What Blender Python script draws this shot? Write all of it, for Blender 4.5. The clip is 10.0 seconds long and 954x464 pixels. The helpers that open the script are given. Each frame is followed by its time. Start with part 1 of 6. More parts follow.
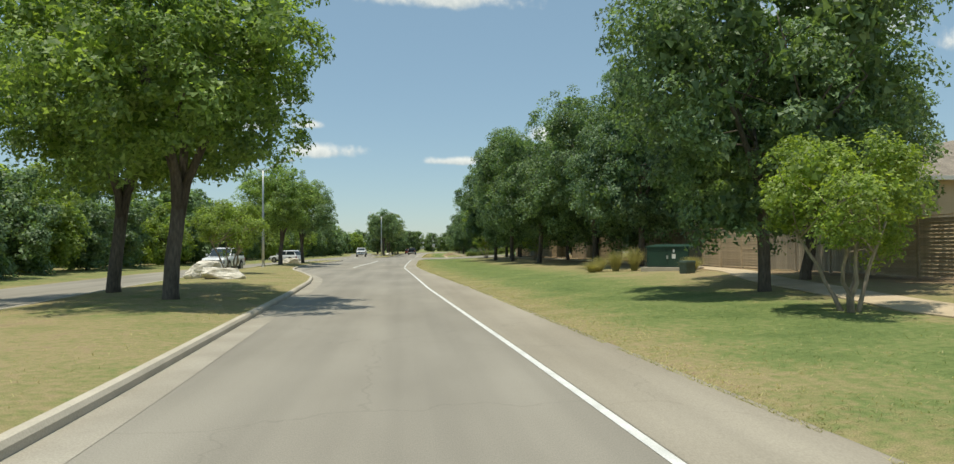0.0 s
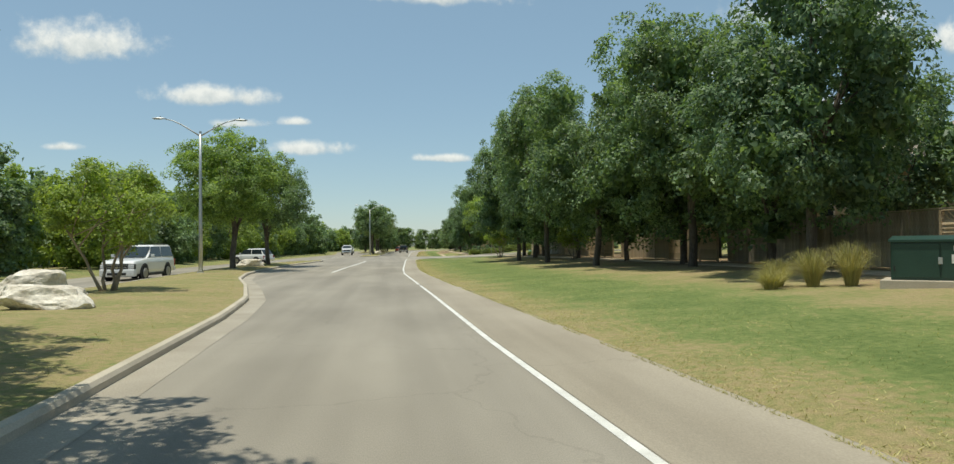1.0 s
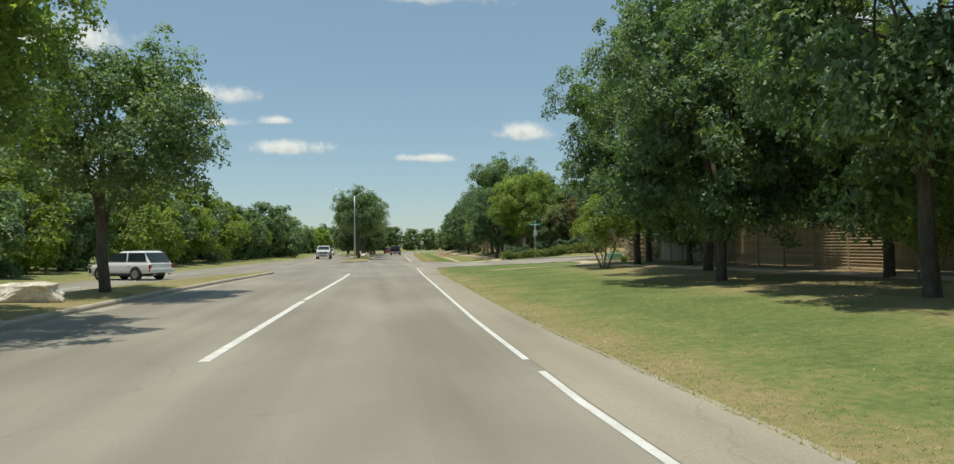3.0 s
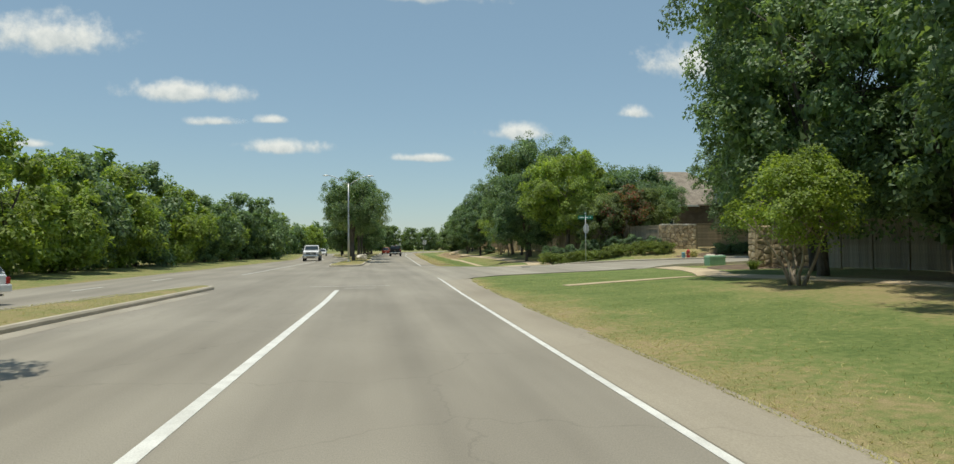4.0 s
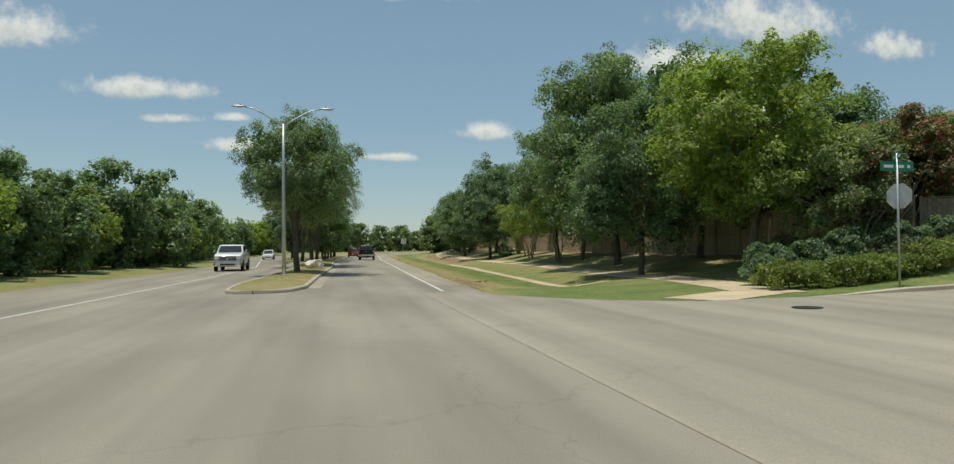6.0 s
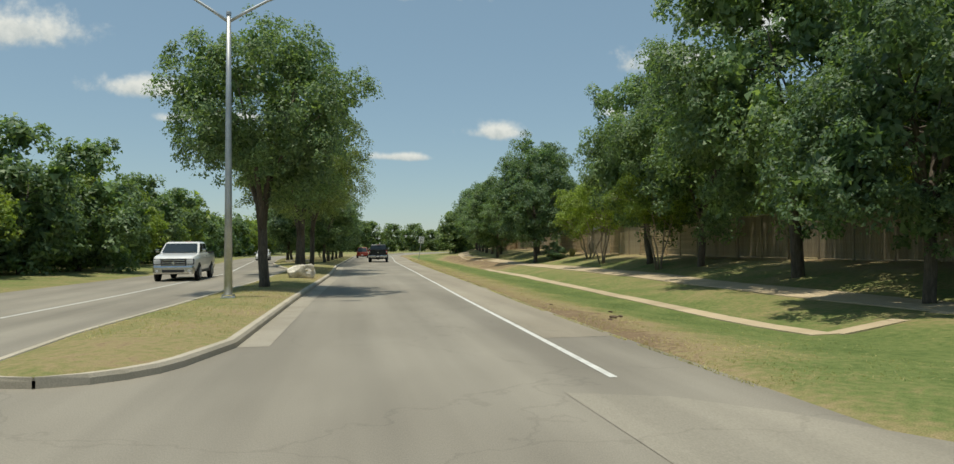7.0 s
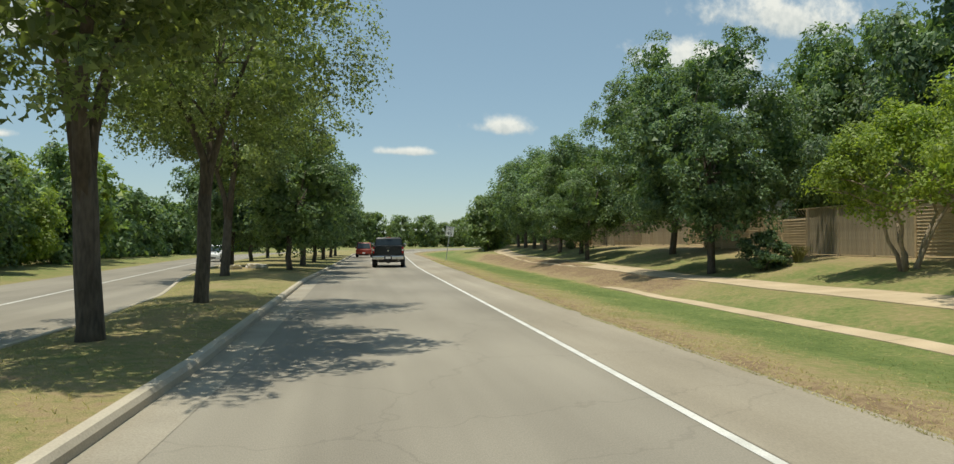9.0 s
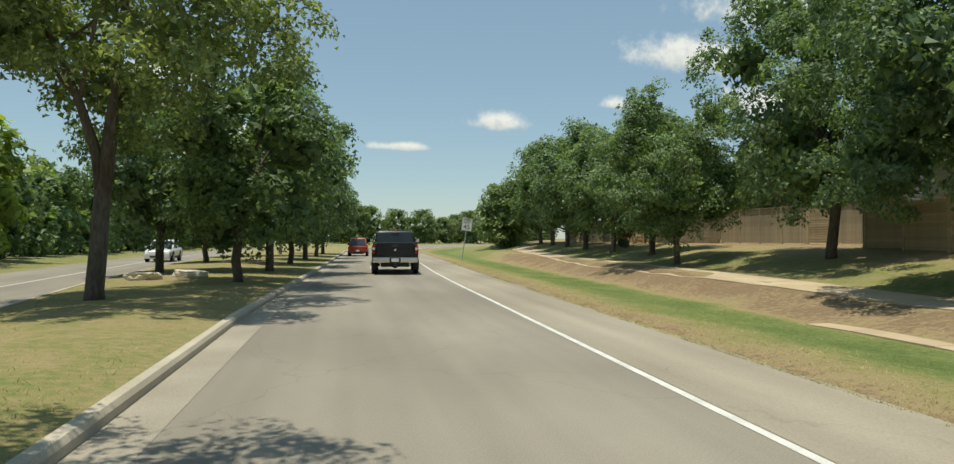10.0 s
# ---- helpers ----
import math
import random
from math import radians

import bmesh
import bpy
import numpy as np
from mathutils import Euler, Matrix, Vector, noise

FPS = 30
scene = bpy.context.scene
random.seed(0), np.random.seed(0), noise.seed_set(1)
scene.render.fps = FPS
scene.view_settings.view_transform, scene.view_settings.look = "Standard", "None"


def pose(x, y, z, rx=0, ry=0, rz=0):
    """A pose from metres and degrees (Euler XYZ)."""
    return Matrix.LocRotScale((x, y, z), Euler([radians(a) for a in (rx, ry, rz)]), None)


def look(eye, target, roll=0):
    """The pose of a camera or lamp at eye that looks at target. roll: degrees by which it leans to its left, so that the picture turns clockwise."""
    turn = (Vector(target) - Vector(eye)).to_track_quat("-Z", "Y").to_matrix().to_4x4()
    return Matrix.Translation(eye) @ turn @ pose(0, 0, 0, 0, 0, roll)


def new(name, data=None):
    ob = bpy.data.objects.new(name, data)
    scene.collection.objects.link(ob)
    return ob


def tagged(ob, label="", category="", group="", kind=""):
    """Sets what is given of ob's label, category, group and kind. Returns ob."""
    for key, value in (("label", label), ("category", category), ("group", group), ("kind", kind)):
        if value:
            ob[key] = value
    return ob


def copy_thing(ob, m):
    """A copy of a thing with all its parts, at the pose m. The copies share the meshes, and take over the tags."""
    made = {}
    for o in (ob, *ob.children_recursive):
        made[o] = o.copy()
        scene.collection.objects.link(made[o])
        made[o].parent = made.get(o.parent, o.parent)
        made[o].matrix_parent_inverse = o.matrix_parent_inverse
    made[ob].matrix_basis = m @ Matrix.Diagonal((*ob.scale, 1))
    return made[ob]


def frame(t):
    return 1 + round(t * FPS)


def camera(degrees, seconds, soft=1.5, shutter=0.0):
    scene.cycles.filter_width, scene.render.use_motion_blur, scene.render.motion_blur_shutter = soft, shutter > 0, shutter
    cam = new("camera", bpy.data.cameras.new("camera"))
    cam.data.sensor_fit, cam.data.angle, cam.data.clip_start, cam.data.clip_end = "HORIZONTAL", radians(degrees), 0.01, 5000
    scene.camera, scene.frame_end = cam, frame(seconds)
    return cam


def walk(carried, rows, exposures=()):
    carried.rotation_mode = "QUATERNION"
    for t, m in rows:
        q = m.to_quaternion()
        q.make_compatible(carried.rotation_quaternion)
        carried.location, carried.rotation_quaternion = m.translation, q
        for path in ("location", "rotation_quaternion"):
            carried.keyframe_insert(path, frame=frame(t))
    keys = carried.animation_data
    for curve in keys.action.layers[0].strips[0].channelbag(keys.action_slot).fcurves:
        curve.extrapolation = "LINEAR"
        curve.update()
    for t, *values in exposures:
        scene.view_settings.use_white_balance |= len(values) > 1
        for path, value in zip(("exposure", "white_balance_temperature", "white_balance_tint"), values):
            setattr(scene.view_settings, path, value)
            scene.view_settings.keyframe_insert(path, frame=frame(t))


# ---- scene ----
cam = camera(68.43, 10.0, soft=1.35)
PATH = [
    (0, pose(0.0, 0.0, 1.70, 91.362, 0.434, -6.080)),
    (0.5, pose(-0.300, 9.331, 1.70, 91.300, 0.530, -6.302)),
    (1, pose(-0.664, 18.633, 1.70, 91.132, 0.595, -7.045)),
    (1.5, pose(-1.050, 27.926, 1.70, 91.255, 0.748, -6.459)),
    (2, pose(-1.425, 37.223, 1.70, 91.197, 0.997, -6.988)),
    (2.5, pose(-1.759, 46.535, 1.70, 91.152, 0.884, -7.738)),
    (3, pose(-2.028, 55.867, 1.70, 91.210, 0.579, -8.440)),
    (3.4, pose(-2.185, 63.348, 1.70, 91.217, 0.535, -8.589)),
    (3.8, pose(-2.284, 70.840, 1.70, 91.224, 0.491, -8.739)),
    (4.3, pose(-2.319, 80.215, 1.70, 91.232, 0.436, -8.927)),
    (4.5, pose(-2.305, 83.966, 1.70, 91.299, 0.437, -9.170)),
    (5, pose(-2.202, 93.337, 1.70, 91.348, 0.443, -10.149)),
    (5.3, pose(-2.095, 98.950, 1.70, 91.338, 0.426, -10.612)),
    (5.7, pose(-1.904, 106.413, 1.70, 91.280, 0.524, -11.144)),
    (6, pose(-1.730, 111.988, 1.70, 91.236, 0.597, -11.542)),
    (6.3, pose(-1.533, 117.536, 1.70, 91.192, 0.670, -11.941)),
    (6.5, pose(-1.391, 121.217, 1.70, 91.205, 0.493, -11.186)),
    (7, pose(-1.013, 130.341, 1.70, 91.250, 0.344, -10.676)),
    (7.5, pose(-0.626, 139.324, 1.70, 91.137, 0.172, -11.151)),
    (8, pose(-0.265, 148.125, 1.70, 91.107, 0.289, -10.936)),
    (8.5, pose(0.028, 156.698, 1.70, 90.946, 0.182, -10.022)),
    (9, pose(0.207, 164.992, 1.70, 90.887, 0.207, -10.298)),
    (9.5, pose(0.33, 172.953, 1.70, 90.842, -0.007, -10.55)),
    (10, pose(0.36, 180.522, 1.70, 90.581, -0.159, -10.90)),
]
walk(cam, PATH, [(0, 0.14, 6850, 3), (1, 0.14, 6850, 3), (3, 0.04, 6850, 3), (4.5, 0.0, 6850, 3), (6.5, -0.14, 6900, 3), (7.5, 0.04, 7050, 3), (8.5, 0.08, 7050, 3), (10, 0.12, 7050, 3)])

# ---- light: clear summer noon, sun high on the side of the oncoming lanes ----
SUN_FROM = Vector((-0.13, -0.09, 1.0)).normalized()
world = bpy.data.worlds.new("sky")
scene.world = world
world.use_nodes = True
wn = world.node_tree.nodes
sky = wn.new("ShaderNodeTexSky")
sky.sky_type = 'NISHITA'
sky.sun_disc = False
sky.sun_elevation = math.asin(SUN_FROM.z)
sky.sun_rotation = math.atan2(SUN_FROM.x, SUN_FROM.y)
sky.air_density, sky.dust_density, sky.ozone_density = 1.0, 0.25, 1.6
wn["Background"].inputs["Strength"].default_value = 0.115
haze = wn.new("ShaderNodeMixRGB")
haze.inputs[0].default_value = 0.5
haze.inputs[2].default_value = (2.3, 3.5, 4.7, 1)
world.node_tree.links.new(sky.outputs[0], haze.inputs[1])
world.node_tree.links.new(haze.outputs[0], wn["Background"].inputs["Color"])
sun_data = bpy.data.lights.new("sun", 'SUN')
sun_data.energy, sun_data.angle, sun_data.color = 3.8, radians(0.53), (1.0, 0.95, 0.87)
sun = new("sun", sun_data)
sun.matrix_world = look(SUN_FROM * 300, (0, 0, 0))


# ---- small tools ----
def interp(table):
    ys, xs = zip(*table)
    return lambda y: float(np.interp(y, ys, xs))


def mesh_from(name, verts, faces, smooth=False):
    me = bpy.data.meshes.new(name)
    me.from_pydata([tuple(map(float, v)) for v in verts], [], [tuple(map(int, f)) for f in faces])
    if smooth:
        me.polygons.foreach_set("use_smooth", [True] * len(me.polygons))
    return me


def part(name, shape, material, parent=None, label="", smooth=False, at=None):
    """One mesh object under a thing or part; shape is a bmesh or a mesh."""
    if isinstance(shape, bmesh.types.BMesh):
        me = bpy.data.meshes.new(name)
        shape.to_mesh(me)
        shape.free()
        if smooth:
            me.polygons.foreach_set("use_smooth", [True] * len(me.polygons))
    else:
        me = shape
    if material and not me.materials:
        me.materials.append(material)
    ob = new(name, me)
    if parent:
        ob.parent = parent
    if at is not None:
        ob.matrix_basis = at
    if label:
        ob["label"] = label
    return ob


def box(bm, x0, y0, z0, x1, y1, z1, bevel=0.0, m=None):
    g = bmesh.ops.create_cube(bm, size=1.0)
    vs = g["verts"]
    for v in vs:
        v.co = Vector(((x0 + x1) / 2 + v.co.x * (x1 - x0), (y0 + y1) / 2 + v.co.y * (y1 - y0), (z0 + z1) / 2 + v.co.z * (z1 - z0)))
    if m:
        bmesh.ops.transform(bm, matrix=m, verts=vs)
    if bevel:
        es = list({e for v in vs for e in v.link_edges})
        bmesh.ops.bevel(bm, geom=es, offset=bevel, segments=2, affect='EDGES', profile=0.6)
    return bm


def boxed(*a, **k):
    return box(bmesh.new(), *a, **k)


def tube_data(points, radii, seg=8, cap=True):
    """Vertices and faces of a round tube through points."""
    pts = [Vector(p) for p in points]
    V, F = [], []
    ref = Vector((0.13, 0.97, 0.2))
    for i, p in enumerate(pts):
        d = (pts[min(i + 1, len(pts) - 1)] - pts[max(i - 1, 0)]).normalized()
        a = d.cross(ref if abs(d.dot(ref)) < 0.95 else Vector((1, 0, 0))).normalized()
        b = d.cross(a)
        for k in range(seg):
            t = 2 * math.pi * k / seg
            V.append(p + radii[i] * (math.cos(t) * a + math.sin(t) * b))
    for i in range(len(pts) - 1):
        for k in range(seg):
            k2 = (k + 1) % seg
            F.append((i * seg + k, i * seg + k2, (i + 1) * seg + k2, (i + 1) * seg + k))
    if cap:
        F.append(tuple(range(seg))[::-1])
        F.append(tuple(range((len(pts) - 1) * seg, len(pts) * seg)))
    return V, F


def tubes(name, lists, smooth=True):
    V, F = [], []
    for points, radii, seg in lists:
        v, f = tube_data(points, radii, seg)
        F += [tuple(i + len(V) for i in q) for q in f]
        V += v
    return mesh_from(name, V, F, smooth)


def disc_bm(radius, depth, seg=24, bevel=0.0, m=None):
    bm = bmesh.new()
    bmesh.ops.create_cone(bm, cap_ends=True, segments=seg, radius1=radius, radius2=radius, depth=depth)
    if bevel:
        es = [e for e in bm.edges if abs(e.verts[0].co.z - e.verts[1].co.z) < 1e-5]
        bmesh.ops.bevel(bm, geom=es, offset=bevel, segments=2, affect='EDGES', profile=0.6)
    if m:
        bm.transform(m)
    return bm


# ---- materials ----
def mat(name, c1, c2=None, scale=1.0, fine=40.0, rough=0.8, metal=0.0, bump=0.25, spread=0.12, random_objects=0.0, random_islands=0.0, coat=0.0, stretch=(1, 1, 1), spec=0.5):
    """A surface with two scales of variation: patches that run from c1 to c2, and fine grain that also gives the relief."""
    m = bpy.data.materials.new(name)
    m.use_nodes = True
    nt = m.node_tree
    n, l = nt.nodes, nt.links
    bsdf = n["Principled BSDF"]
    tc = n.new("ShaderNodeTexCoord")
    mp = n.new("ShaderNodeMapping")
    mp.inputs["Scale"].default_value = stretch
    l.new(tc.outputs["Object"], mp.inputs["Vector"])
    big, small = n.new("ShaderNodeTexNoise"), n.new("ShaderNodeTexNoise")
    big.inputs["Scale"].default_value, big.inputs["Detail"].default_value = scale, 4
    small.inputs["Scale"].default_value, small.inputs["Detail"].default_value = fine, 5
    for q in (big, small):
        l.new(mp.outputs[0], q.inputs["Vector"])
    ramp = n.new("ShaderNodeValToRGB")
    ramp.color_ramp.elements[0].position, ramp.color_ramp.elements[1].position = 0.36, 0.66
    ramp.color_ramp.elements[0].color = (*c1, 1)
    ramp.color_ramp.elements[1].color = (*(c2 or c1), 1)
    l.new(big.outputs["Fac"], ramp.inputs[0])
    value = n.new("ShaderNodeMapRange")
    value.inputs["From Min"].default_value, value.inputs["From Max"].default_value = 0.3, 0.7
    value.inputs["To Min"].default_value, value.inputs["To Max"].default_value = 1 - spread, 1 + spread
    l.new(small.outputs["Fac"], value.inputs["Value"])
    last = value.outputs[0]
    for amount, node, out in ((random_objects, "ShaderNodeObjectInfo", "Random"), (random_islands, "ShaderNodeNewGeometry", "Random Per Island")):
        if amount:
            src, rng, mul = n.new(node), n.new("ShaderNodeMapRange"), n.new("ShaderNodeMath")
            rng.inputs["To Min"].default_value, rng.inputs["To Max"].default_value = 1 - amount, 1 + amount
            mul.operation = 'MULTIPLY'
            l.new(src.outputs[out], rng.inputs["Value"])
            l.new(rng.outputs[0], mul.inputs[0])
            l.new(last, mul.inputs[1])
            last = mul.outputs[0]
    scale_node = n.new("ShaderNodeVectorMath")
    scale_node.operation = 'SCALE'
    l.new(ramp.outputs[0], scale_node.inputs[0])
    l.new(last, scale_node.inputs["Scale"])
    l.new(scale_node.outputs[0], bsdf.inputs["Base Color"])
    bsdf.inputs["Roughness"].default_value, bsdf.inputs["Metallic"].default_value = rough, metal
    bsdf.inputs["Coat Weight"].default_value = coat
    bsdf.inputs["Specular IOR Level"].default_value = spec
    if bump:
        b = n.new("ShaderNodeBump")
        b.inputs["Strength"].default_value, b.inputs["Distance"].default_value = bump, 0.02
        l.new(small.outputs["Fac"], b.inputs["Height"])
        l.new(b.outputs[0], bsdf.inputs["Normal"])
    return m


def leaf_mat(name, c1, c2, c3=None, share=0.0, clear=0.4):
    """Leaves: each its own shade, a share of them of a third colour, light coming through."""
    m = bpy.data.materials.new(name)
    m.use_nodes = True
    n, l = m.node_tree.nodes, m.node_tree.links
    bsdf, out = n["Principled BSDF"], n["Material Output"]
    geo, ramp = n.new("ShaderNodeNewGeometry"), n.new("ShaderNodeValToRGB")
    e = ramp.color_ramp.elements
    e[0].color, e[1].color = (*c1, 1), (*c2, 1)
    e[1].position = 1 - share if c3 else 1.0
    if c3:
        q = e.new(min(0.995, 1 - share + 0.01))
        q.color = (*c3, 1)
    l.new(geo.outputs["Random Per Island"], ramp.inputs[0])
    tc, noise_node, rng, mul = n.new("ShaderNodeTexCoord"), n.new("ShaderNodeTexNoise"), n.new("ShaderNodeMapRange"), n.new("ShaderNodeVectorMath")
    noise_node.inputs["Scale"].default_value = 0.55
    l.new(tc.outputs["Object"], noise_node.inputs["Vector"])
    rng.inputs["From Min"].default_value, rng.inputs["From Max"].default_value = 0.3, 0.7
    rng.inputs["To Min"].default_value, rng.inputs["To Max"].default_value = 0.78, 1.48
    l.new(noise_node.outputs["Fac"], rng.inputs["Value"])
    mul.operation = 'SCALE'
    l.new(ramp.outputs[0], mul.inputs[0])
    l.new(rng.outputs[0], mul.inputs["Scale"])
    l.new(mul.outputs[0], bsdf.inputs["Base Color"])
    bsdf.inputs["Roughness"].default_value = 0.54
    tr, mix = n.new("ShaderNodeBsdfTranslucent"), n.new("ShaderNodeMixShader")
    hue = n.new("ShaderNodeMixRGB")
    hue.blend_type = 'MULTIPLY'
    hue.inputs[0].default_value = 1.0
    hue.inputs[2].default_value = (1.5, 1.5, 0.6, 1)
    l.new(mul.outputs[0], hue.inputs[1])
    l.new(hue.outputs[0], tr.inputs["Color"])
    mix.inputs[0].default_value = clear
    l.new(bsdf.outputs[0], mix.inputs[1])
    l.new(tr.outputs[0], mix.inputs[2])
    l.new(mix.outputs[0], out.inputs["Surface"])
    return m


def ground_mat(name):
    """Lawn, straw and bare soil, by how dry each spot is (attribute dry: 0 green, 0.5 straw, 1 soil)."""
    m = bpy.data.materials.new(name)
    m.use_nodes = True
    n, l = m.node_tree.nodes, m.node_tree.links
    bsdf = n["Principled BSDF"]
    at = n.new("ShaderNodeAttribute")
    at.attribute_name = "dry"
    tc = n.new("ShaderNodeTexCoord")
    patch, mid, blade = (n.new("ShaderNodeTexNoise") for _ in range(3))
    patch.inputs["Scale"].default_value, patch.inputs["Detail"].default_value = 0.55, 6
    mid.inputs["Scale"].default_value, mid.inputs["Detail"].default_value = 6.0, 5
    blade.inputs["Scale"].default_value, blade.inputs["Detail"].default_value = 70.0, 4
    for q in (patch, mid, blade):
        l.new(tc.outputs["Object"], q.inputs["Vector"])
    s1, s2, add = n.new("ShaderNodeMath"), n.new("ShaderNodeMath"), n.new("ShaderNodeMath")
    s1.operation, s1.inputs[1].default_value, s1.inputs[2].default_value = 'MULTIPLY_ADD', 0.8, -0.4
    s2.operation, s2.inputs[1].default_value, s2.inputs[2].default_value = 'MULTIPLY_ADD', 0.95, -0.475
    l.new(patch.outputs["Fac"], s1.inputs[0])
    l.new(mid.outputs["Fac"], s2.inputs[0])
    l.new(s1.outputs[0], add.inputs[0])
    l.new(s2.outputs[0], add.inputs[1])
    tot = n.new("ShaderNodeMath")
    l.new(at.outputs["Fac"], tot.inputs[0])
    l.new(add.outputs[0], tot.inputs[1])
    ramp = n.new("ShaderNodeValToRGB")
    e = ramp.color_ramp.elements
    e[0].position, e[0].color = 0.0, (0.118, 0.166, 0.052, 1)
    e[1].position, e[1].color = 1.25 / 1.3, (0.25, 0.178, 0.11, 1)
    for pos, c in ((0.28, (0.182, 0.225, 0.076)), (0.5, (0.275, 0.255, 0.11)), (0.72, (0.355, 0.285, 0.15)), (0.84, (0.33, 0.245, 0.145))):
        q = e.new(pos)
        q.color = (*c, 1)
    l.new(tot.outputs[0], ramp.inputs[0])
    val, mul = n.new("ShaderNodeMapRange"), n.new("ShaderNodeVectorMath")
    val.inputs["From Min"].default_value, val.inputs["From Max"].default_value = 0.25, 0.75
    val.inputs["To Min"].default_value, val.inputs["To Max"].default_value = 0.55, 1.4
    l.new(blade.outputs["Fac"], val.inputs["Value"])
    mul.operation = 'SCALE'
    l.new(ramp.outputs[0], mul.inputs[0])
    l.new(val.outputs[0], mul.inputs["Scale"])
    l.new(mul.outputs[0], bsdf.inputs["Base Color"])
    bsdf.inputs["Roughness"].default_value = 0.95
    bsdf.inputs["Specular IOR Level"].default_value = 0.15
    b = n.new("ShaderNodeBump")
    b.inputs["Strength"].default_value, b.inputs["Distance"].default_value = 0.6, 0.05
    l.new(blade.outputs["Fac"], b.inputs["Height"])
    l.new(b.outputs[0], bsdf.inputs["Normal"])
    return m


def road_mat(name, c1, c2):
    """Worn pavement: wheel-polished patches, stains, fine aggregate and hairline cracks."""
    m = mat(name, c1, c2, scale=0.35, fine=90, rough=0.85, bump=0.12, spread=0.14, stretch=(1, 0.35, 1))
    n, l = m.node_tree.nodes, m.node_tree.links
    bsdf = n["Principled BSDF"]
    src = bsdf.inputs["Base Color"].links[0].from_socket
    tc = n.new("ShaderNodeTexCoord")
    vor = n.new("ShaderNodeTexVoronoi")
    vor.feature = 'DISTANCE_TO_EDGE'
    vor.inputs["Scale"].default_value = 0.22
    warp, addv = n.new("ShaderNodeTexNoise"), n.new("ShaderNodeVectorMath")
    warp.inputs["Scale"].default_value, warp.inputs["Detail"].default_value = 1.3, 5
    l.new(tc.outputs["Object"], warp.inputs["Vector"])
    l.new(tc.outputs["Object"], addv.inputs[0])
    l.new(warp.outputs["Color"], addv.inputs[1])
    l.new(addv.outputs[0], vor.inputs["Vector"])
    cr = n.new("ShaderNodeMapRange")
    cr.inputs["From Min"].default_value, cr.inputs["From Max"].default_value = 0.0, 0.006
    cr.inputs["To Min"].default_value, cr.inputs["To Max"].default_value = 0.86, 1.0
    l.new(vor.outputs["Distance"], cr.inputs["Value"])
    lane, band, worn, both = n.new("ShaderNodeMapping"), n.new("ShaderNodeTexNoise"), n.new("ShaderNodeMapRange"), n.new("ShaderNodeMath")
    lane.inputs["Scale"].default_value = (1.1, 0.025, 1)
    band.inputs["Scale"].default_value, band.inputs["Detail"].default_value = 1.0, 3
    l.new(tc.outputs["Object"], lane.inputs["Vector"])
    l.new(lane.outputs[0], band.inputs["Vector"])
    worn.inputs["From Min"].default_value, worn.inputs["From Max"].default_value = 0.33, 0.62
    worn.inputs["To Min"].default_value, worn.inputs["To Max"].default_value = 0.86, 1.06
    l.new(band.outputs["Fac"], worn.inputs["Value"])
    both.operation = 'MULTIPLY'
    l.new(cr.outputs[0], both.inputs[0])
    l.new(worn.outputs[0], both.inputs[1])
    mul = n.new("ShaderNodeVectorMath")
    mul.operation = 'SCALE'
    l.new(src, mul.inputs[0])
    l.new(both.outputs[0], mul.inputs["Scale"])
    l.new(mul.outputs[0], bsdf.inputs["Base Color"])
    return m


M_GROUND = ground_mat("lawn")
M_ROAD = road_mat("worn_pavement", (0.235, 0.21, 0.17), (0.305, 0.275, 0.225))
M_SIDE = road_mat("pale_side_street", (0.27, 0.242, 0.193), (0.345, 0.31, 0.25))
M_SHOULDER = road_mat("dusty_shoulder", (0.29, 0.25, 0.19), (0.37, 0.325, 0.255))
M_CONC = mat("concrete", (0.42, 0.37, 0.29), (0.52, 0.46, 0.37), scale=0.8, fine=50, rough=0.9, bump=0.2)
M_GUTTER = mat("gutter_concrete", (0.3, 0.265, 0.21), (0.38, 0.34, 0.275), scale=0.6, fine=50, rough=0.9, bump=0.2, spread=0.16)
M_WALK = mat("footpath_concrete", (0.46, 0.36, 0.235), (0.56, 0.445, 0.3), scale=0.7, fine=45, rough=0.9, bump=0.2, random_objects=0.06)
M_PAINT = mat("road_paint", (0.72, 0.71, 0.67), (0.58, 0.57, 0.53), scale=2.5, fine=60, rough=0.7, bump=0.1)
M_BARK = mat("bark", (0.088, 0.071, 0.055), (0.155, 0.13, 0.102), scale=2.0, fine=18, rough=0.95, bump=1.0, spread=0.35, stretch=(1, 1, 0.25))
M_BARK_PALE = mat("pale_bark", (0.25, 0.2, 0.15), (0.36, 0.3, 0.23), scale=2.0, fine=14, rough=0.9, bump=0.6, spread=0.25, stretch=(1, 1, 0.3))
M_OAK = leaf_mat("oak_leaves", (0.074, 0.122, 0.062), (0.222, 0.31, 0.152))
M_ELM = leaf_mat("elm_leaves", (0.086, 0.122, 0.056), (0.265, 0.32, 0.148), clear=0.48)
M_SUNNY = leaf_mat("sunny_leaves", (0.094, 0.155, 0.05), (0.285, 0.375, 0.125), clear=0.5)
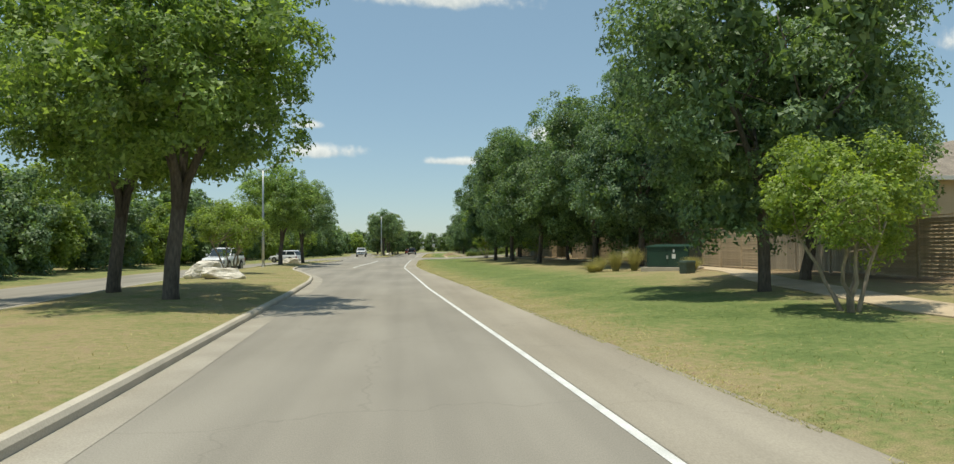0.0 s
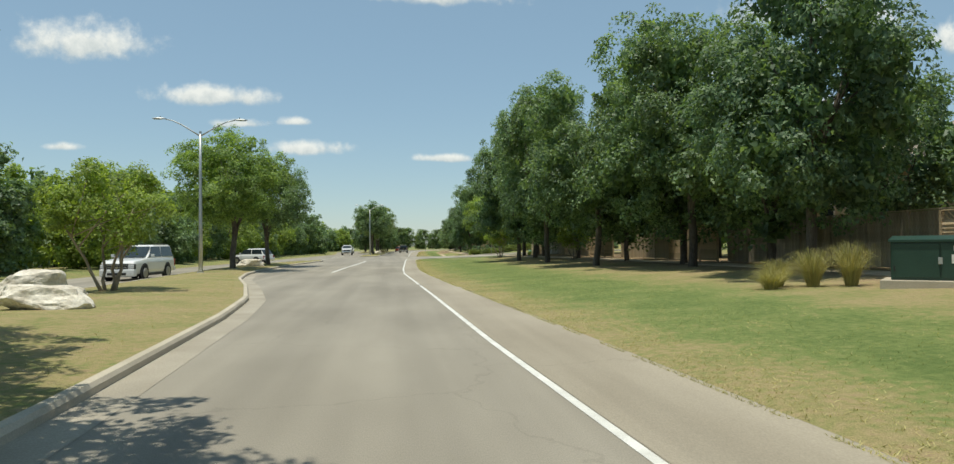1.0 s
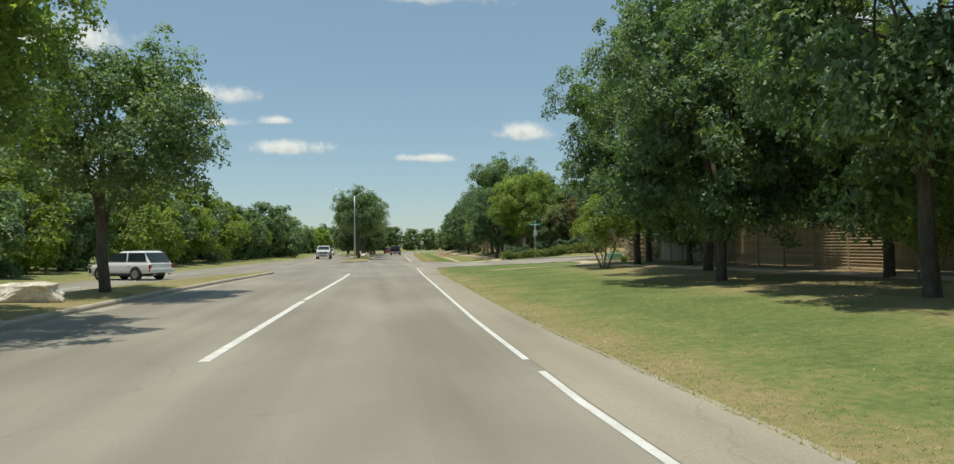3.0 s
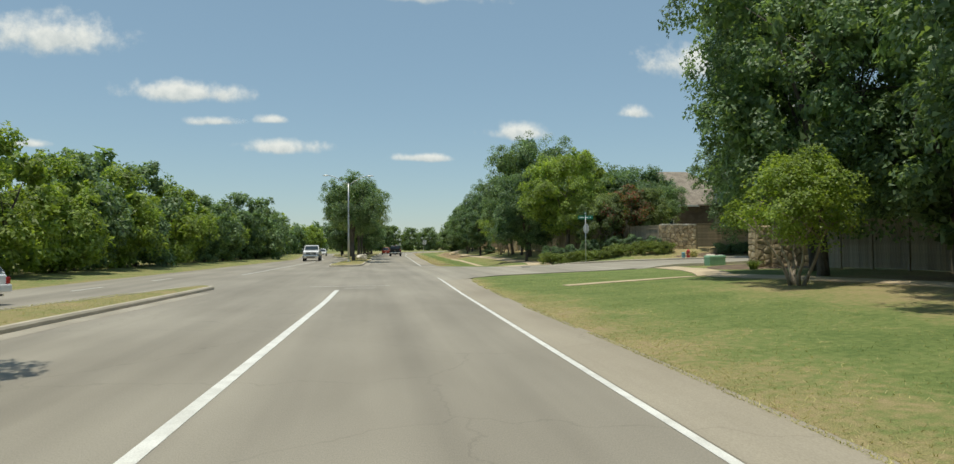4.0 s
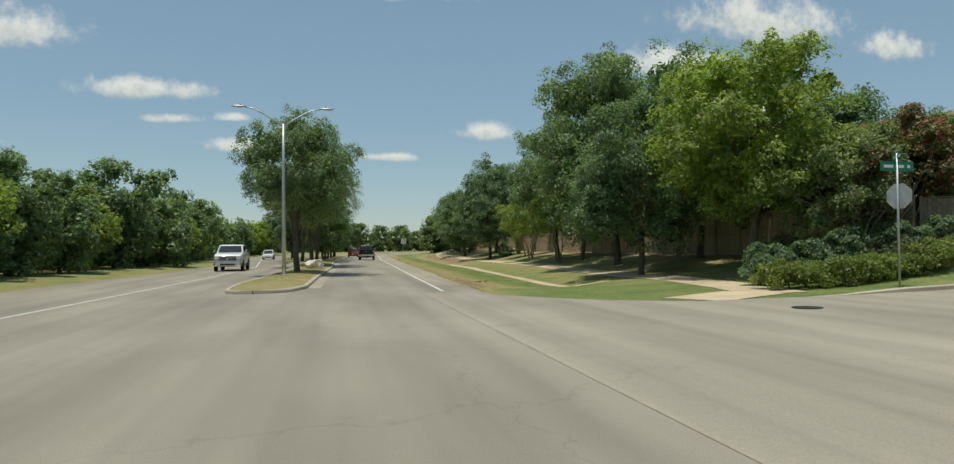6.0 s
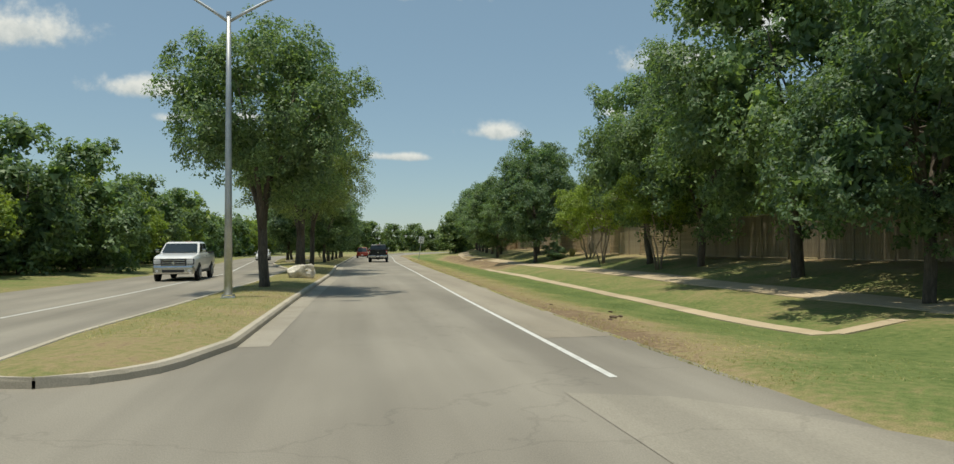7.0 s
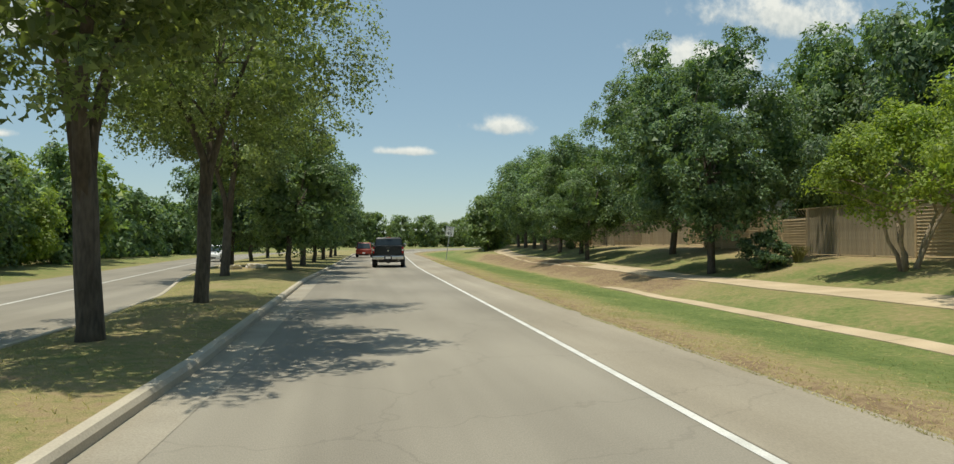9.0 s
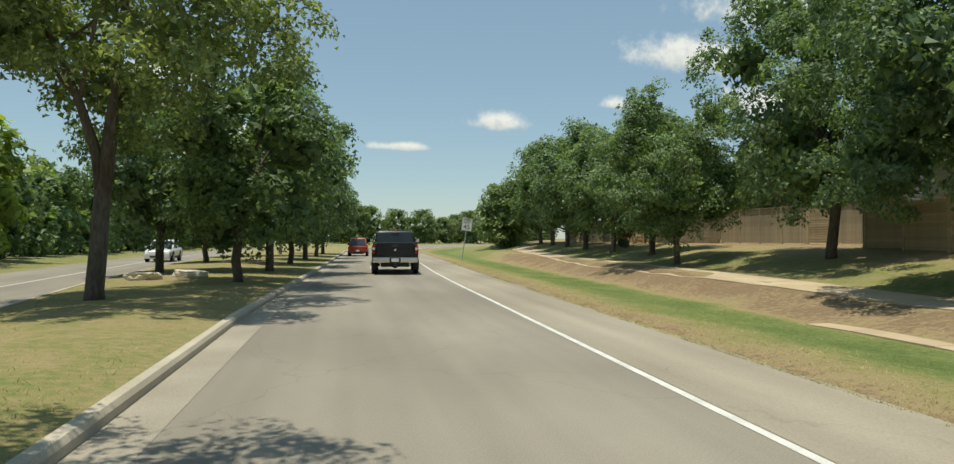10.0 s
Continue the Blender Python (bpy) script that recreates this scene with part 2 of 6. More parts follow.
M_DARK = leaf_mat("dark_leaves", (0.06, 0.108, 0.06), (0.188, 0.272, 0.145))
M_LIGHT = leaf_mat("light_leaves", (0.13, 0.19, 0.045), (0.3, 0.375, 0.1), clear=0.48)
M_FAR = leaf_mat("distant_leaves", (0.075, 0.12, 0.05), (0.22, 0.29, 0.125))
M_PINK = leaf_mat("red_blossom_leaves", (0.06, 0.09, 0.03), (0.13, 0.17, 0.055), (0.27, 0.09, 0.06), 0.34)
M_HEDGE = leaf_mat("hedge_leaves", (0.1, 0.14, 0.035), (0.24, 0.28, 0.085))
M_STRAW = leaf_mat("straw_blades", (0.22, 0.22, 0.08), (0.48, 0.42, 0.2), clear=0.3)
M_BLADE = leaf_mat("grass_blades", (0.1, 0.155, 0.035), (0.21, 0.25, 0.075), clear=0.3)
M_WOOD = mat("cedar_boards", (0.43, 0.32, 0.195), (0.56, 0.435, 0.285), scale=1.2, fine=22, rough=0.85, bump=0.4, spread=0.2, random_objects=0.16, stretch=(1, 0.3, 1))
M_WOOD_GREY = mat("weathered_boards", (0.275, 0.232, 0.168), (0.375, 0.318, 0.235), scale=1.2, fine=22, rough=0.9, bump=0.4, spread=0.2, random_objects=0.16, stretch=(1, 1, 0.25))
M_GALV = mat("galvanised_steel", (0.46, 0.47, 0.47), (0.55, 0.56, 0.56), scale=3, fine=40, rough=0.5, metal=0.75, bump=0.05)
# dark wall tone: the deep shade of a porch put into the colour
M_PORCH_SHADE = mat("porch_shade_brown", (0.13, 0.095, 0.07), (0.2, 0.15, 0.11), scale=1.5, fine=14, rough=0.9, bump=0.4)
M_STONE = mat("rubble_stone", (0.36, 0.27, 0.16), (0.58, 0.47, 0.32), scale=3, fine=14, rough=0.9, bump=0.7, random_objects=0.3)
M_MORTAR = mat("mortar", (0.2, 0.165, 0.12), (0.27, 0.22, 0.165), scale=3, fine=30, rough=0.95)
M_LIME = mat("limestone", (0.52, 0.46, 0.37), (0.76, 0.71, 0.62), scale=2.2, fine=12, rough=0.9, bump=0.9, spread=0.2)
M_GREENBOX = mat("green_enamel", (0.016, 0.05, 0.036), (0.022, 0.06, 0.043), scale=2, fine=30, rough=0.4, bump=0.03)
M_GREENGREY = mat("faded_green_plastic", (0.06, 0.09, 0.068), (0.085, 0.115, 0.09), scale=2, fine=30, rough=0.55, bump=0.03)
M_GREENLT = mat("pale_green_plastic", (0.24, 0.44, 0.29), (0.3, 0.5, 0.34), scale=2, fine=30, rough=0.5, bump=0.03)
M_WHITE = mat("white_coat", (0.78, 0.78, 0.76), (0.7, 0.7, 0.68), scale=2, fine=30, rough=0.5, bump=0.02)
M_RED = mat("red_enamel", (0.5, 0.04, 0.045), (0.4, 0.03, 0.035), scale=4, fine=30, rough=0.4, bump=0.03)
M_BLUE = mat("pale_blue_plastic", (0.2, 0.42, 0.5), (0.25, 0.47, 0.55), scale=4, fine=30, rough=0.5, bump=0.03)
M_SIGNGREEN = mat("sign_green", (0.0, 0.17, 0.1), (0.0, 0.2, 0.12), scale=3, fine=30, rough=0.45, bump=0.02)
M_BLACK = mat("black_print", (0.012, 0.012, 0.013), (0.02, 0.02, 0.02), scale=3, rough=0.6, bump=0.0)
M_STUCCO = mat("tan_stucco", (0.47, 0.38, 0.26), (0.54, 0.44, 0.31), scale=1, fine=40, rough=0.9, bump=0.3)
M_SIDING = mat("grey_siding", (0.4, 0.42, 0.43), (0.47, 0.49, 0.5), scale=1, fine=30, rough=0.7, bump=0.1)
M_SHINGLE = mat("shingles", (0.2, 0.165, 0.13), (0.29, 0.245, 0.195), scale=1.5, fine=12, rough=0.95, bump=0.7, spread=0.3)
M_TRIM = mat("painted_trim", (0.7, 0.68, 0.63), (0.62, 0.6, 0.55), scale=2, fine=30, rough=0.6, bump=0.05)
M_GLASS = mat("window_glass", (0.02, 0.03, 0.035), (0.035, 0.045, 0.05), scale=0.6, fine=5, rough=0.06, bump=0.0)
M_CARWHITE = mat("white_car_lacquer", (0.76, 0.76, 0.75), (0.72, 0.72, 0.71), scale=1.2, fine=20, rough=0.3, bump=0.0, spread=0.02, coat=0.6)
M_CARBLUE = mat("dark_blue_car_lacquer", (0.005, 0.009, 0.011), (0.008, 0.013, 0.016), scale=1.2, fine=20, rough=0.32, bump=0.0, spread=0.03, coat=0.25, spec=0.35)
M_CARRED = mat("orange_red_car_lacquer", (0.3, 0.035, 0.012), (0.26, 0.03, 0.012), scale=1.2, fine=20, rough=0.3, bump=0.0, spread=0.03, coat=0.6)
M_CHROME = mat("chrome", (0.62, 0.61, 0.58), (0.7, 0.69, 0.66), scale=3, fine=30, rough=0.22, metal=1.0, bump=0.0, spread=0.04)
M_TYRE = mat("tyre_rubber", (0.016, 0.016, 0.016), (0.03, 0.03, 0.03), scale=3, fine=30, rough=0.85, bump=0.2)
M_RIM = mat("alloy", (0.42, 0.42, 0.43), (0.5, 0.5, 0.5), scale=3, fine=30, rough=0.35, metal=0.9, bump=0.0)
M_TAIL = mat("tail_lamp", (0.38, 0.015, 0.015), (0.3, 0.01, 0.01), scale=6, fine=30, rough=0.15, bump=0.0)
M_HEAD = mat("head_lamp", (0.62, 0.63, 0.63), (0.75, 0.75, 0.74), scale=6, fine=30, rough=0.1, bump=0.0)
M_PLASTIC = mat("dark_plastic", (0.02, 0.02, 0.021), (0.035, 0.035, 0.036), scale=3, fine=40, rough=0.6, bump=0.05)


def cloud_mat():
    """Soft cumulus on far cards: an ellipse in the card's own coordinates, frayed by noise, brighter above than below."""
    m = bpy.data.materials.new("cloud")
    m.use_nodes = True
    n, l = m.node_tree.nodes, m.node_tree.links
    n.remove(n["Principled BSDF"])
    uv, geo = n.new("ShaderNodeUVMap"), n.new("ShaderNodeNewGeometry")
    uv.uv_map = "card"
    sep = n.new("ShaderNodeSeparateXYZ")
    l.new(uv.outputs[0], sep.inputs[0])

    def math_node(op, a, b=None, c=None):
        q = n.new("ShaderNodeMath")
        q.operation = op
        for k, v in enumerate((a, b, c)):
            if v is None:
                continue
            if isinstance(v, (int, float)):
                q.inputs[k].default_value = v
            else:
                l.new(v, q.inputs[k])
        return q.outputs[0]
    noises = []
    for scale, detail in ((0.0055, 5), (0.018, 4)):
        q = n.new("ShaderNodeTexNoise")
        q.inputs["Scale"].default_value, q.inputs["Detail"].default_value = scale, detail
        q.inputs["Roughness"].default_value = 0.6
        l.new(geo.outputs["Position"], q.inputs["Vector"])
        noises.append(q.outputs["Fac"])
    x, y = sep.outputs[0], sep.outputs[1]
    low = math_node('MULTIPLY', math_node('MAXIMUM', math_node('MULTIPLY', y, -1.0), 0.0), 0.75)
    d = math_node('SQRT', math_node('ADD', math_node('MULTIPLY', x, x), math_node('MULTIPLY', math_node('ADD', y, math_node('MULTIPLY', low, -1.0)), math_node('ADD', y, math_node('MULTIPLY', low, -1.0)))))
    body = math_node('ADD', math_node('SUBTRACT', 0.86, d), math_node('ADD', math_node('MULTIPLY_ADD', noises[0], 1.5, -0.75), math_node('MULTIPLY_ADD', noises[1], 0.36, -0.18)))
    alpha = n.new("ShaderNodeMapRange")
    alpha.interpolation_type = 'SMOOTHSTEP'
    alpha.inputs["From Min"].default_value, alpha.inputs["From Max"].default_value = -0.05, 0.62
    alpha.inputs["To Max"].default_value = 0.93
    l.new(body, alpha.inputs["Value"])
    # sunlit tops and shaded bases are painted into the glow colour
    lit = n.new("ShaderNodeMapRange")
    lit.inputs["From Min"].default_value, lit.inputs["From Max"].default_value = -0.55, 0.35
    l.new(math_node('ADD', y, math_node('MULTIPLY_ADD', noises[1], 1.4, -0.7)), lit.inputs["Value"])
    ramp = n.new("ShaderNodeValToRGB")
    ramp.color_ramp.elements[0].color, ramp.color_ramp.elements[1].color = (0.6, 0.66, 0.71, 1), (0.95, 0.96, 0.97, 1)
    l.new(lit.outputs[0], ramp.inputs[0])
    em, tr, mix = n.new("ShaderNodeEmission"), n.new("ShaderNodeBsdfTransparent"), n.new("ShaderNodeMixShader")
    em.inputs["Strength"].default_value = 0.85
    l.new(ramp.outputs[0], em.inputs["Color"])
    l.new(alpha.outputs[0], mix.inputs[0])
    l.new(tr.outputs[0], mix.inputs[1])
    l.new(em.outputs[0], mix.inputs[2])
    l.new(mix.outputs[0], n["Material Output"].inputs["Surface"])
    return m


M_CLOUD = cloud_mat()
M_MULCH = mat("mulch", (0.1, 0.068, 0.045), (0.19, 0.135, 0.09), scale=1.5, fine=26, rough=0.95, bump=1.0, spread=0.4)


# ---- plan of the road: each edge as a table of (y, x) ----
def bend(y):
    return 0.0032 * max(0.0, y - 262) ** 2


def curve(table):
    g = interp(table)
    return lambda y: g(y) + bend(y)


edge_right = curve([(-40, 5.6), (0, 4.1), (14, 3.6), (30, 3.05), (42, 2.5), (50, 2.1), (60, 1.7), (69, 1.55), (78, 1.7), (86, 2.0), (95, 2.15), (105, 2.6), (112, 3.1), (143, 4.1), (151, 4.35), (158, 4.75), (167, 5.15), (173, 5.42), (180, 5.65), (189, 6.08), (196, 6.35), (206, 6.85), (216, 7.3), (230, 8.05), (262, 9.6)])
line_right = curve([(-40, 3.6), (0, 2.35), (12, 1.9), (19, 1.6), (31, 1.1), (43, 0.8), (53, 0.5), (63, 0.2), (72, 0.3), (85, 0.65), (100, 1.05), (113, 1.5), (139, 2.42), (144, 2.59), (153, 2.86), (163, 3.23), (171, 3.49), (178, 3.76), (185, 3.98), (191, 4.17), (200, 4.45), (206, 4.62), (216, 5.0), (230, 5.8), (262, 7.6)])
edge_left = curve([(-40, -15.5), (0, -16.5), (30, -18.2), (54, -19.4), (72, -19.3), (88, -18.8), (106, -17.6), (134, -16.0), (162, -14.4), (182, -13.3), (197, -14.1), (216, -15.4), (235, -17.0), (262, -18.5)])
median_a_right = interp([(-40, -2.5), (0, -3.1), (8, -3.3), (16, -3.65), (26, -4.05), (36, -4.6), (42, -5.2), (50, -6.8), (57, -8.5), (64, -9.55), (69, -9.85), (76, -10.05), (84, -9.95), (92, -9.6), (100, -9.05), (106, -8.7)])
median_a_left = interp([(-40, -9.0), (0, -10.0), (20, -11.0), (30, -12.1), (43, -13.0), (62, -13.8), (78, -14.4), (90, -13.2), (100, -11.0), (106, -9.8)])
median_b_right = curve([(139.8, -3.6), (143, -2.85), (147, -2.75), (153, -2.6), (167, -2.1), (175, -1.8), (196, -1.7), (217, -0.9), (252, 0.25), (262, 0.6)])
median_b_left = curve([(139.8, -5.9), (145, -6.1), (151, -5.8), (165, -5.3), (180, -5.1), (188, -5.6), (197, -7.1), (208, -8.6), (230, -10.2), (262, -11.2)])
path_x = interp([(-30, 11.0), (14, 11.4), (25, 13.8), (33, 16.2), (42, 17.1), (58, 16.9), (80, 15.9), (96, 13.9), (103, 12.4)])
path2_x = curve([(132, 11.9), (138, 13.0), (142, 13.6), (150, 13.8), (157, 14.1), (165, 14.7), (180, 15.3), (190, 15.4), (197, 15.3), (203, 15.3), (210, 15.1), (215, 15.1), (222, 15.6), (229, 16.2), (248, 18.8), (262, 21.2)])
flume_x = curve([(139, 8.8), (144, 9.2), (156, 9.9), (164, 10.4), (178, 11.2), (190, 11.5), (197, 12.0), (206, 12.4), (212, 13.0)])

PROFILE_A = ((0, -0.045), (0.4, 0.01), (2, 0.06), (8, 0.33), (12, 0.48), (16, 0.58), (25, 0.75), (60, 1.2), (400, 2.0))
PROFILE_C = ((0, -0.045), (0.4, 0.01), (5, 0.07), (10, 0.22), (13, 0.34), (20, 0.52), (30, 0.7), (60, 1.0), (400, 1.8))
PROFILE_B = ((0, -0.045), (0.4, 0.0), (2, -0.14), (4.2, -0.36), (5.7, -0.33), (7.6, 0.02), (8.0, 0.06), (10.2, 0.12), (11.3, 0.36), (13, 0.72), (16, 1.05), (25, 1.35), (60, 1.8), (400, 2.4))


def ramp01(a, b, t):
    t = min(1.0, max(0.0, (t - a) / (b - a)))
    return t * t * (3 - 2 * t)


def prof(p, o):
    return float(np.interp(o, [q[0] for q in p], [q[1] for q in p]))


def kb_bank(o, y):
    """How much a spot belongs to the eroded bank below the footpath."""
    return ramp01(184, 192, y) * (1 - ramp01(240, 260, y)) * ramp01(4.6, 5.6, o) * (1 - ramp01(7.2, 8.0, o))


def land(x, y):
    """Height of the natural ground."""
    o = x - edge_right(y)
    if o >= 0:
        c, b = ramp01(100, 113, y), ramp01(133, 149, y)
        z = prof(PROFILE_A, o) * (1 - c) + prof(PROFILE_C, o) * c * (1 - b) + prof(PROFILE_B, o) * b
        z += 0.85 * ramp01(130.2, 133.8, y) * (1 - ramp01(136, 149, y)) * ramp01(11, 18, o)
        z += 0.09 * kb_bank(o, y) * noise.noise((x * 0.9, y * 0.7, 5.5))
        z += 0.3 * ramp01(194, 214, y) * ramp01(5.2, 7.8, o)
        k = min(1.0, o / 3)
        return z + k * 0.035 * noise.noise((x * 0.35, y * 0.35, 1.7))
    v = edge_left(y) - x
    if v <= 0:
        return -0.045
    return min(0.25, -0.045 + 0.06 * v) + min(1.0, v / 3) * 0.04 * noise.noise((x * 0.3, y * 0.3, 4.1))


def dryness(x, y):
    o = x - edge_right(y)
    if o >= 0:
        a = np.interp(o, (0, 0.5, 1.4, 3.0, 5.5, 7.5, 12, 14, 18, 26, 40), (0.64, 0.58, 0.4, 0.18, 0.2, 0.52, 0.7, 0.9, 0.95, 0.6, 0.35))
        c = np.interp(o, (0, 0.4, 1.0, 12, 16, 22, 40), (0.6, 0.4, 0.2, 0.2, 0.45, 0.7, 0.35))
        b = np.interp(o, (0, 0.5, 1.8, 3.2, 5.0, 7.0, 9.5, 11.5, 13, 17, 26, 40), (0.9, 0.78, 0.5, 0.27, 0.25, 0.42, 0.5, 0.42, 0.5, 0.85, 0.6, 0.35))
        kc, kb = ramp01(94, 102, y), ramp01(136, 146, y)
        d = a * (1 - kc) + c * kc * (1 - kb) + b * kb
        d += 0.3 * ramp01(136, 143, y) * (1 - ramp01(146, 153, y)) * max(0.0, 1 - o / 3.5)
        d += 0.55 * ramp01(186, 194, y) * (1 - ramp01(240, 260, y)) * ramp01(4.9, 5.8, o) * (1 - ramp01(7.6, 9.0, o))
        d -= 0.12 * kb * ramp01(1.6, 2.6, o) * (1 - ramp01(4.2, 5.0, o))
        return float(d)
    return float(np.interp(edge_left(y) - x, (0, 1, 5, 9, 20), (0.6, 0.42, 0.4, 0.6, 0.35)))


def spread_rows(lo, hi, step, far_lo, far_hi):
    a = list(np.arange(lo, hi + step / 2, step))
    d, q = step, a[-1]
    while q < far_hi:
        d *= 1.35
        q += d
        a.append(min(q, far_hi))
    d, q, b = step, a[0], []
    while q > far_lo:
        d *= 1.35
        q -= d
        b.append(max(q, far_lo))
    return b[::-1] + a


def add_dry(me, values):
    at = me.attributes.new("dry", 'FLOAT', 'POINT')
    at.data.foreach_set("value", [float(v) for v in values])


def build_ground():
    ys = spread_rows(-20, 262, 1.5, -900, 4300)
    os_ = spread_rows(0.0, 34, 0.7, 0.0, 3200)
    os_ = [0.0, 0.2, 0.4] + os_[1:]
    ls = spread_rows(0.0, 14, 0.9, 0.0, 3200)[1:]
    V, F, D = [], [], []
    cols = len(ls) + 1 + len(os_)
    for y in ys:
        yy = min(y, 420.0)
        er, el = edge_right(yy), edge_left(yy)
        xs = [el - q for q in reversed(ls)] + [el] + [er + q for q in os_]
        for x in xs:
            V.append((x, y, land(x, yy)))
            D.append(dryness(x, yy))
    for j in range(len(ys) - 1):
        for i in range(cols - 1):
            a = j * cols + i
            F.append((a, a + 1, a + cols + 1, a + cols))
    me = mesh_from("ground", V, F, True)
    add_dry(me, D)
    tagged(part("ground", me, M_GROUND), "mown roadside lawn with dry straw patches and bare soil", "ground", kind="structure")


def ribbon(name, left, right, ys, zf, material, cols=2, thick=0.0, parent=None):
    """A strip of paving between two edges x(y)."""
    V, F = [], []
    for y in ys:
        a, b = left(y), right(y)
        for i in range(cols):
            x = a + (b - a) * i / (cols - 1)
            V.append((x, y, zf(x, y)))
    n = len(ys)
    for j in range(n - 1):
        for i in range(cols - 1):
            a = j * cols + i
            F.append((a, a + 1, a + cols + 1, a + cols))
    if thick:
        k = len(V)
        V += [(x, y, z - thick) for x, y, z in V]
        for j in range(n - 1):
            for i, flip in ((0, True), (cols - 1, False)):
                a, b = j * cols + i, (j + 1) * cols + i
                F.append((a, b, b + k, a + k) if flip else (b, a, a + k, b + k))
        for j, flip in ((0, False), (n - 1, True)):
            for i in range(cols - 1):
                a, b = j * cols + i, j * cols + i + 1
                F.append((b, a, a + k, b + k) if flip else (a, b, b + k, a + k))
    return part(name, mesh_from(name, V, F), material, parent)


def steps(a, b, d):
    n = max(1, int(round((b - a) / d)))
    return [a + (b - a) * i / n for i in range(n + 1)]


build_ground()
tagged(ribbon("road", edge_left, edge_right, steps(-60, 420, 2.0), lambda x, y: 0.0, M_ROAD, cols=9, thick=0.04),
       "sun-bleached two-way parkway pavement with hairline cracks", "road", kind="structure")


# ---- the side street that opens on the right ----
def build_side_street():
    low = interp([(1.5, 110.0), (2.6, 111.4), (3.6, 112.9), (5.6, 114.6), (8, 115.5), (11, 115.9), (18, 116.6), (30, 117.6), (80, 119.5)])
    up = interp([(1.5, 138.2), (3.0, 137.6), (3.9, 135.8), (5.0, 133.4), (6.4, 131.7), (8.2, 130.4), (12, 129.5), (20, 128.9), (28, 128.3), (80, 128.5)])
    xs = [1.5, 2.6, 3.4, 4.4, 5.4, 6.4, 7.4, 8.4, 10, 12, 15, 18, 22, 26, 30, 36, 44, 54, 66, 80]
    V, F = [], []
    rows = 9
    for x in xs:
        for i in range(rows):
            y = low(x) + (up(x) - low(x)) * i / (rows - 1)
            V.append((x, y, max(0.006, land(x, y) + 0.035 if x > edge_right(y) else 0.006)))
    for j in range(len(xs) - 1):
        for i in range(rows - 1):
            a = j * rows + i
            F.append((a, a + rows, a + rows + 1, a + 1))
    k = len(V)
    for i in (0, rows - 1):
        V += [(V[j * rows + i][0], V[j * rows + i][1], V[j * rows + i][2] - 0.12) for j in range(len(xs))]
    for j in range(len(xs) - 1):
        F.append((j * rows, k + j, k + j + 1, (j + 1) * rows))
        F.append((j * rows + rows - 1, (j + 1) * rows + rows - 1, k + len(xs) + j + 1, k + len(xs) + j))
    tagged(part("side_road", mesh_from("side_road", V, F), M_SIDE), "pale concrete side street joining the parkway", "road", kind="structure")
    for edge, sign, x0 in ((low, -1, 14.0), (up, 1, 11.5)):
        V, F = [], []
        k = 0
        for x in np.arange(x0, 78, 1.0):
            y = edge(x)
            z = max(0.0, land(x, y) + 0.02)
            g = ramp01(x0, x0 + 3, x)
            V += [(x, y, z - 0.1), (x, y, z + 0.12 * g), (x, y + sign * 0.03, z + 0.15 * g), (x, y + sign * 0.16, z + 0.15 * g), (x, y + sign * 0.18, z - 0.1)]
            if k:
                for i in range(4):
                    a = (k - 1) * 5 + i
                    F.append((a, a + 1, a + 6, a + 5) if sign > 0 else (a, a + 5, a + 6, a + 1))
            k += 1
        tagged(part("kerb", mesh_from("kerb", V, F, False), M_CONC), "pale concrete kerb along the side street", "kerb", kind="structure")


build_side_street()


# ---- painted lines ----
def stripe(fx, ys, half=0.06, label="white painted edge line, worn"):
    ob = ribbon("road_marking", lambda y: fx(y) - half, lambda y: fx(y) + half, ys, lambda x, y: 0.005, M_PAINT)
    tagged(ob, label, "road marking", kind="structure")


for a, b in ((-40, 112.0), (143.0, 400)):
    tagged(ribbon("shoulder", lambda y: line_right(y) + 0.075, lambda y: edge_right(y) - 0.02, steps(a, b, 2.0), lambda x, y: 0.004, M_SHOULDER, cols=3), "dusty pale paved shoulder outside the edge line", "road", kind="structure")
stripe(line_right, steps(-40, 49.2, 2.0), 0.055)
stripe(line_right, steps(50.0, 65.2, 2.0), 0.055)
stripe(line_right, steps(66.2, 113.5, 2.0), 0.055)
stripe(line_right, steps(139.0, 400, 2.0), 0.055)
turn_line = interp([(66, -4.6), (80, -4.25), (97, -3.68), (108, -3.5)])
stripe(turn_line, steps(67.0, 79.2, 2.0), 0.09, "white painted turn lane line")
stripe(turn_line, steps(79.7, 103.5, 2.0), 0.09, "white painted turn lane line")
oncoming_line = curve([(110, -10.9), (141, -9.75), (158, -9.2), (182, -9.0), (200, -10.6), (216, -12.0), (235, -13.6), (262, -14.8)])
stripe(oncoming_line, steps(122, 400, 2.0), 0.055, "thin white lane line of the oncoming lanes")
dash_line = interp([(60, -16.4), (90, -15.6), (120, -13.6)])
for a in np.arange(88, 118, 9.0):
    stripe(dash_line, steps(a, a + 3, 1.5), 0.06, "short white lane dash")
